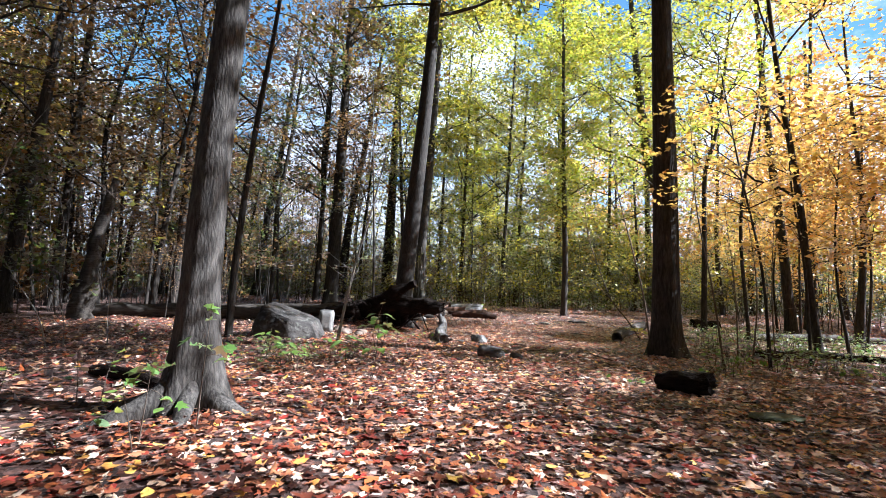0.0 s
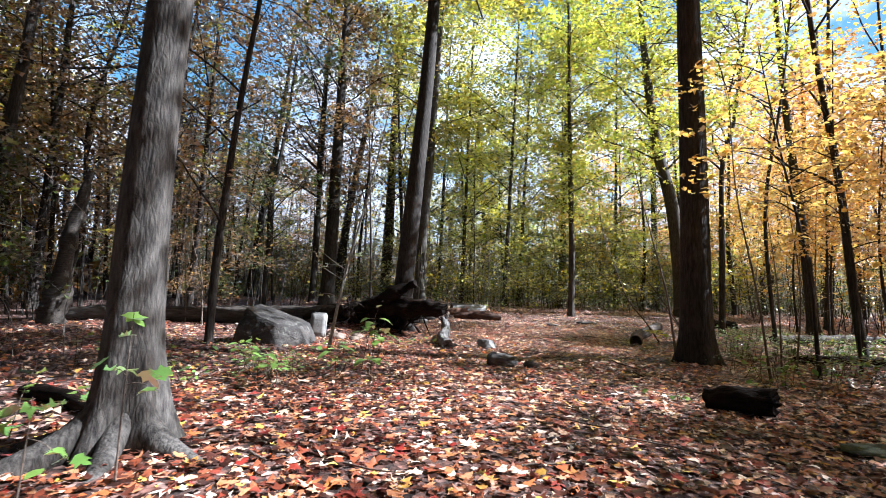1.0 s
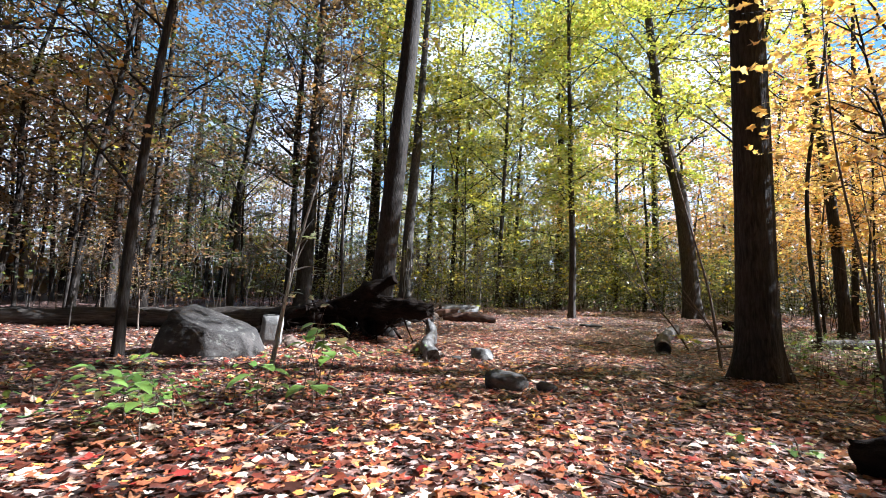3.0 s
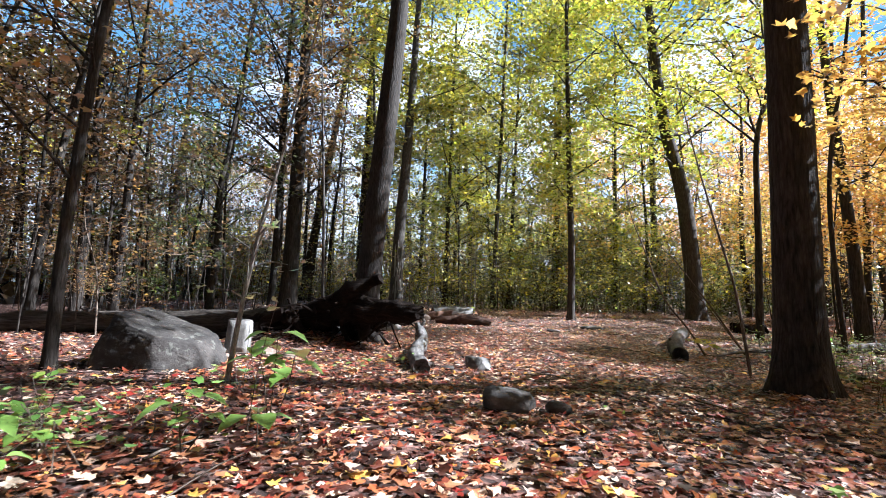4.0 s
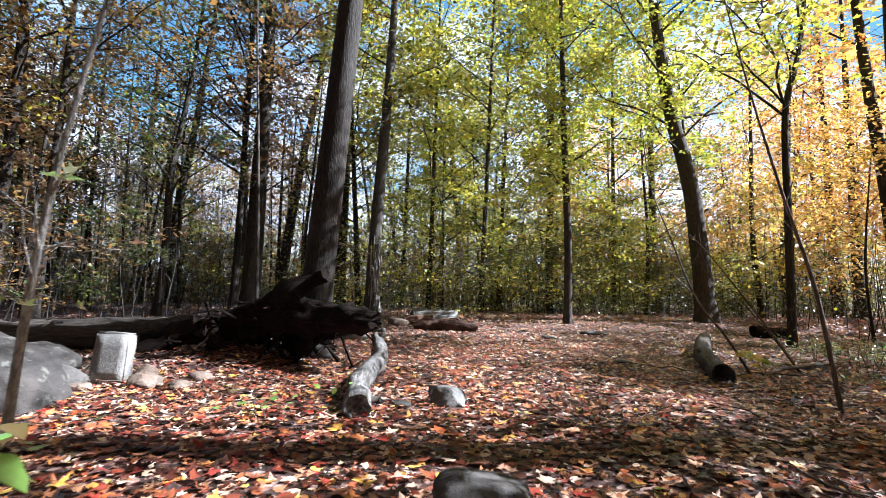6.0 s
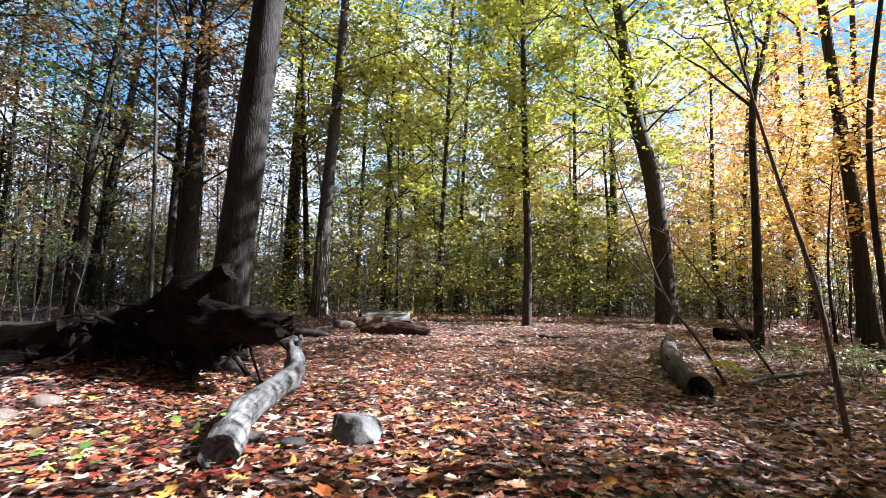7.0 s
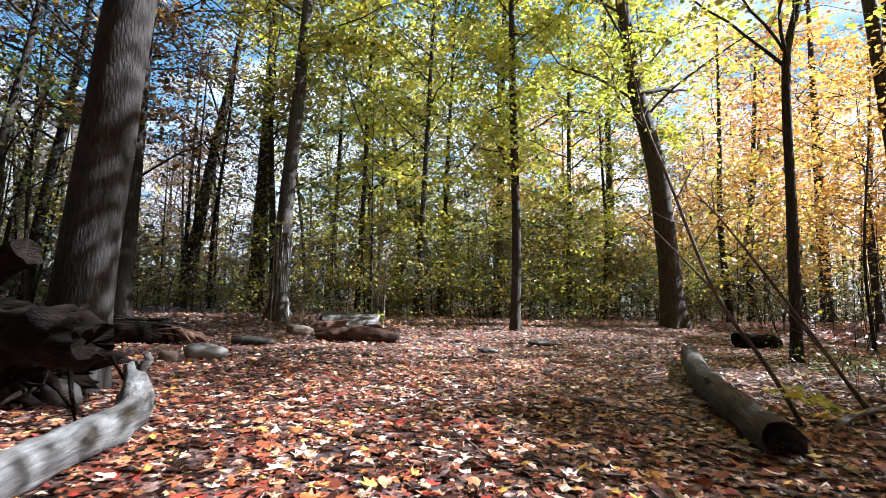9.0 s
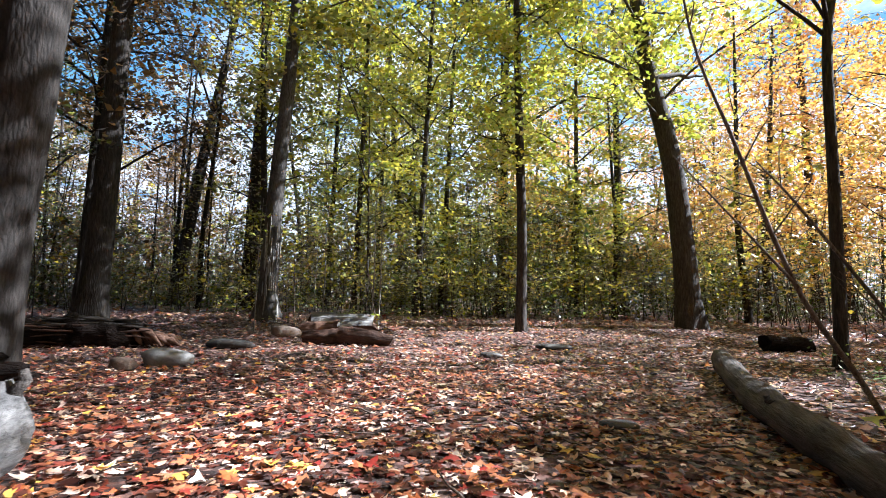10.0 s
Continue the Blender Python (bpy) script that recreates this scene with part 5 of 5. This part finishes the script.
for k, (x, y, h, lean) in enumerate(((-1.37, 25.2, 3.4, 0.06), (1.42, 26.7, 5.2, 0.16), (1.62, 26.9, 4.6, 0.1), (-0.15, 28.4, 4.2, 0.12), (-0.35, 28.6, 3.4, -0.3), (-1.0, 27.6, 2.6, -0.35))):
    sapling("slim pale stem with a few yellow-green leaves at the clearing's edge", [(x, y, 0), (x + 0.3 * lean, y, 0.33 * h), (x + 0.2 * lean, y, 0.66 * h), (x + lean, y, h)], 0.022 if h > 4 else 0.016, M_LIME,
            [(0.55, 0.25, -0.1, 0.1), (0.62, -0.25, -0.1, 0.1), (0.8, 0.2, 0.1, 0.1)] if k in (1, 3) else [(0.9, 0.2, -0.1, 0.1)], 6, 0.12, 30 + k, LOBED, 0.22, 2, M_BARK_BRIGHT)
sapling("thin whip with one broad green leaf", [(-1.38, 9.1, 0), (-1.25, 8.95, 0.6), (-1.08, 8.72, 1.05)], 0.006, M_FRESH, [(0.98, 0.03, -0.03, 0.02)], 2, 0.12, 7, OVAL, 0.06, 2)
sapling("low maple shoot with pale yellow leaves beside the log", [(5.85, 15.4, 0), (5.6, 15.4, 0.22), (5.3, 15.4, 0.36)], 0.008, M_LIME, [(0.95, -0.12, -0.1, 0.03), (0.7, -0.1, -0.2, 0.0), (0.5, 0.1, -0.2, 0.02), (0.8, 0.15, 0.1, 0.05)], 4, 0.19, 8, MAPLE, 0.2)
# leaning stems beside the dark maple
for k, (line, r) in enumerate((([(4.9, 9.55, 0), (4.7, 9.55, 1.4), (4.4, 9.55, 3.0), (4.3, 9.55, 4.6)], 0.022), ([(4.87, 12.85, 0), (4.72, 12.95, 1.3), (4.5, 13.1, 2.4), (4.2, 13.15, 3.6), (3.95, 13.2, 4.8)], 0.028),
                               ([(5.6, 15.5, 0), (5.15, 15.4, 0.6), (4.62, 15.3, 1.22), (4.25, 15.35, 2.2), (3.98, 15.4, 3.0), (3.85, 15.4, 4.0)], 0.024), ([(6.55, 15.7, 0), (5.95, 15.85, 0.95), (5.25, 16.0, 1.95), (4.9, 16.0, 2.3)], 0.022),
                               ([(6.5, 15.6, 0), (5.95, 15.75, 0.8), (5.5, 15.9, 1.4)], 0.016),
                               ([(5.6, 10.4, 0), (5.55, 10.4, 1.5), (5.4, 10.5, 3.2)], 0.018), ([(6.1, 10.8, 0), (6.2, 10.8, 1.6), (6.0, 10.9, 3.6)], 0.02), ([(6.8, 11.2, 0), (6.75, 11.2, 1.6), (6.9, 11.3, 3.6)], 0.017))):
    sapling("thin bare stem leaning over the undergrowth", line, r, None, [], 0, 0, 40 + k, twigs=7, side=[[(4.64, 15.3, 1.2), (4.2, 15.2, 1.55), (3.65, 15.1, 2.0)]] if r == 0.024 else ())
# the golden sprays that hang round the dark maple
for k, (line, sprays) in enumerate((
        ([(6.1, 10.2, 0), (6.0, 10.3, 2.0), (5.7, 10.5, 4.0), (5.4, 10.6, 6.0)], [(0.55, -1.55, -0.2, 0.2), (0.7, -1.6, -0.5, 0.3), (0.82, -1.7, -0.1, 0.2), (0.62, -1.1, -0.7, 0.1), (0.5, -0.9, -0.3, 0.1), (0.55, 0.9, -0.5, 0.2), (0.65, -1.3, 0.2, 0.2), (0.7, 1.3, 0.3, 0.3), (0.8, -1.0, -0.6, 0.3), (0.85, 0.8, -0.8, 0.2), (0.95, -0.6, 0.6, 0.4), (0.42, -0.5, -0.4, 0.0), (0.6, 0.3, -1.0, 0.1)]),
        ([(7.4, 11.0, 0), (7.3, 11.0, 2.0), (7.1, 11.1, 4.0), (7.2, 11.2, 6.4)], [(0.4, 0.7, -0.3, 0.1), (0.5, -0.8, -0.4, 0.2), (0.6, 1.1, 0.2, 0.2), (0.7, -1.1, 0.2, 0.2), (0.8, 0.9, -0.6, 0.3), (0.9, -0.8, -0.5, 0.3), (0.35, 0.3, -0.6, 0.1), (0.97, 0.4, 0.4, 0.3)]),
        ([(8.3, 9.6, 0), (8.3, 9.6, 2.0), (8.2, 9.6, 4.0), (8.0, 9.7, 6.2)], [(0.5, 0.7, -0.3, 0.1), (0.55, -0.9, -0.2, 0.2), (0.65, 1.0, 0.3, 0.2), (0.7, -1.2, -0.3, 0.2), (0.8, 0.9, -0.6, 0.3), (0.9, -0.9, 0.5, 0.3), (0.96, 0.3, 0.4, 0.3)]))):
    sapling("young maple with golden leaves in flat sprays", line, 0.035, M_GOLD, sprays, 20, 0.13, 70 + k, MAPLE, 0.48, 8, M_BARK_DARK)
# unseen maples in the sun's way, added to dapple the grey trunk
for k, (x, y, leaf) in enumerate(((9.0, 2.6, M_GOLD), (8.8, 5.9, M_GOLD), (9.8, 9.0, M_GOLD))):
    tree("slim maple added for the shade of its thin high crown", x, y, 0.14, 14.5, [(5, 0.15, 0), (10, -0.3, 0.2)], M_BARK_DARK, leaf, 8.6, 3.4, 14, 5, 24, SIMPLE, 0.15, 230 + k, 10, 0.3)



def seedling(label, x, y, h, n, leaf, size, seed, outline=OVAL, spread_=0.16, low=0.45):
    rng = np.random.default_rng(seed)
    ob = new("seedling")
    ob.location = (x, y, float(gz(x, y)))
    tagged(ob, label, "plant", "seedlings on the forest floor")
    g, pts = Geo(), []
    for s in range(max(1, n // 7)):
        foot = np.array((rng.normal(0, spread_ * 0.5), rng.normal(0, spread_ * 0.5), -0.02))
        top = foot + np.array((rng.normal(0, 0.08), rng.normal(0, 0.08), h * rng.uniform(0.7, 1.1)))
        tube(g, smooth_line([foot, (foot + top) / 2 + rng.normal(0, 0.02, 3), top], 5), np.linspace(0.006, 0.003, 5), 4, cap=False)
        for i in range(7):
            u = rng.uniform(low, 1)
            pts.append(foot * (1 - u) + top * u + np.array((rng.normal(0, spread_), rng.normal(0, spread_), rng.normal(0, 0.04))))
    tagged(part("stalk_tuft", g, M_TWIG, ob), kind="stuff")
    g = Geo()
    leaves(g, outline, pts, rng.uniform(0.6, 1.2, len(pts)) * size, rng, 0.45, 0.2)
    part("foliage", g, leaf, ob)
    return ob


def broadleaf_plant(label, x, y, stems, seed):
    """A young plant of big soft leaves on thin stalks; stems: (lean x, lean y, height, leaves, leaf length)."""
    rng = np.random.default_rng(seed)
    ob = new("broadleaf_plant")
    ob.location = (x, y, float(gz(x, y)))
    tagged(ob, label, "plant", "seedlings on the forest floor")
    v = np.linspace(0, 1, 7)
    half = 0.46 * np.sin(math.pi * v ** 0.8) ** 0.8 * (1 - 0.25 * v)
    half[0] = half[-1] = 0.01
    for lx, ly, h, n, size in stems:
        top = np.array((lx, ly, h))
        stalk = smooth_line([(0, 0, -0.03), top * 0.5 + rng.normal(0, 0.02, 3), top], 9)
        g = Geo()
        tube(g, stalk, np.linspace(0.007, 0.003, 9), 5, cap=False)
        a0 = rng.uniform(0, 6.3)
        blades = []
        for i in range(n):
            a = a0 + i * 2.4 + rng.normal(0, 0.25)
            q = stalk[8 - min(5, i // 2)]
            out = np.array((math.cos(a), math.sin(a), 0))
            foot = q + out * rng.uniform(0.05, 0.12) + np.array((0, 0, rng.uniform(0, 0.05)))
            tube(g, [q, foot], [0.003, 0.002], 4, cap=False)
            L = size * rng.uniform(0.75, 1.15)
            drop = rng.uniform(0.1, 0.55)
            across = np.array((-out[1], out[0], 0))
            mid = foot + L * (v[:, None] * out - np.array((0, 0, 1)) * (drop * v ** 2)[:, None])
            lift = 0.16 + 0.1 * rng.random()
            edge = [mid + L * half[:, None] * (sgn * across + np.array((0, 0, lift))) + rng.normal(0, 0.012 * L, (7, 3)) for sgn in (-1, 1)]
            blades.append(np.concatenate([edge[0], mid, edge[1]]))
        stem = part("stalk", g, M_TWIG, ob)
        i = np.arange(6)
        quads = np.concatenate([np.stack([r * 7 + i, r * 7 + i + 1, r * 7 + i + 8, r * 7 + i + 7], -1) for r in (0, 1)])
        for blade in blades:
            g = Geo()
            g.add(blade, quads)
            part("leaf", g, M_FRESH, stem)
    return ob


broadleaf_plant("young plant with large bright green leaves in the litter", -1.63, 8.62, [(0.0, 0.0, 0.40, 5, 0.19), (0.12, 0.05, 0.24, 4, 0.13)], 901)
broadleaf_plant("taller young plant with tiers of soft green leaves", -1.25, 9.25, [(0.05, -0.05, 0.78, 7, 0.19), (0.16, 0.08, 0.58, 6, 0.19), (-0.12, 0.0, 0.62, 4, 0.17)], 902)
broadleaf_plant("small young plant with three green leaves", -1.18, 8.77, [(0.0, 0.0, 0.26, 4, 0.19)], 903)
broadleaf_plant("young plant with bright green leaves in the litter", -2.5, 8.05, [(0.0, 0.0, 0.4, 6, 0.15), (-0.2, -0.1, 0.45, 6, 0.15), (0.2, 0.1, 0.25, 4, 0.13)], 904)
broadleaf_plant("young plant with bright green leaves in the litter", -2.1, 7.6, [(0.0, 0.0, 0.3, 6, 0.14), (-0.25, 0.1, 0.32, 6, 0.14)], 905)

rng = np.random.default_rng(71)
for k, (x, y, h, n, size) in enumerate(((-2.65, 8.7, 0.3, 28, 0.10), (-2.2, 8.3, 0.34, 28, 0.09), (-3.0, 8.9, 0.26, 21, 0.09), (-1.9, 8.9, 0.3, 21, 0.08), (-3.3, 7.6, 0.22, 28, 0.09), (-2.9, 8.1, 0.2, 21, 0.08), (-3.9, 7.9, 0.2, 21, 0.09), (-3.6, 8.6, 0.3, 21, 0.09), (-2.4, 9.5, 0.25, 14, 0.09),
                                        (-1.9, 10.6, 0.35, 14, 0.13), (-2.36, 8.45, 0.42, 28, 0.10), (-3.3, 9.5, 0.45, 28, 0.11), (-3.1, 9.2, 0.3, 14, 0.10), (-1.0, 12.2, 0.3, 14, 0.10), (-0.6, 12.9, 0.2, 7, 0.1), (-2.9, 5.6, 0.55, 14, 0.11), (-3.4, 5.2, 0.6, 14, 0.10), (-2.0, 3.9, 0.5, 7, 0.1), (-4.6, 5.4, 0.4, 14, 0.09),
                                        (-4.4, 9.3, 0.5, 14, 0.08), (-5.0, 8.2, 0.6, 14, 0.08), (1.75, 10.4, 0.12, 7, 0.06), (4.2, 8.6, 0.18, 14, 0.10), (2.75, 7.9, 0.2, 14, 0.09))):
    seedling("low seedling with fresh green leaves in the litter", x, y, h, n, M_FRESH, size, 200 + k, MAPLE if n == 14 and size < 0.15 else OVAL, low=0.8 if size > 0.16 else 0.45)
for k, (x, y, h, n, size) in enumerate(((-2.55, 27.7, 1.0, 21, 0.13), (-1.05, 27.9, 1.2, 28, 0.13), (-0.75, 28.2, 0.9, 21, 0.13), (-1.3, 27.3, 0.4, 14, 0.1), (1.35, 26.5, 0.55, 14, 0.13), (1.85, 26.6, 0.35, 14, 0.12), (0.1, 28.2, 1.0, 21, 0.12))):
    seedling("leafy yellow-green seedling at the clearing's edge", x, y, h, n, M_LIME, size, 260 + k, LOBED, 0.2)
for k in range(320):
    x, y = rng.uniform(4.4, 11.5), rng.uniform(8.2, 20)
    if x < 5.6 + (y - 13) * 0.5 and y > 12.5 or (x < 5.8 and y > 10.8 and y < 12.4):
        continue
    seedling("low leafy undergrowth plant beside the path", x, y, rng.uniform(0.15, 0.55), int(rng.choice([14, 21, 28])), [M_FRESH, M_DEEP, M_FRESH][int(rng.integers(3))], rng.uniform(0.07, 0.12), 600 + k)
for k in range(60):
    x, y = rng.uniform(-4, 14), rng.uniform(27.5, 31)
    seedling("leafy plant at the edge of the wood", x, y, rng.uniform(0.3, 1.1), int(rng.choice([7, 14, 21])), [M_FRESH, M_LIME, M_DEEP][int(rng.integers(3))], rng.uniform(0.08, 0.13), 400 + k, LOBED, 0.25)

# fallen sticks
rng = np.random.default_rng(81)
sticks = Geo()
for i in range(420):
    x, y = rng.uniform(-9, 14), rng.uniform(1.5, 28)
    a, L = rng.uniform(0, 6.3), rng.uniform(0.15, 0.9) * (2.2 if x > 5 and rng.random() < 0.3 else 1)
    z = float(gz(x, y)) + 0.03
    t = np.linspace(0, 1, 5)[:, None]
    line = np.array([x, y, z]) + t * L * np.array([math.cos(a), math.sin(a), rng.normal(0.02, 0.05)]) + rng.normal(0, 0.02 * L, (5, 3))
    tube(sticks, line, rng.uniform(0.004, 0.013) * (1 - 0.5 * t[:, 0]), 5, cap=False)
tagged(part("fallen_twigs", sticks, M_TWIG), "thin fallen twigs lying on the leaves", "twigs", kind="stuff")
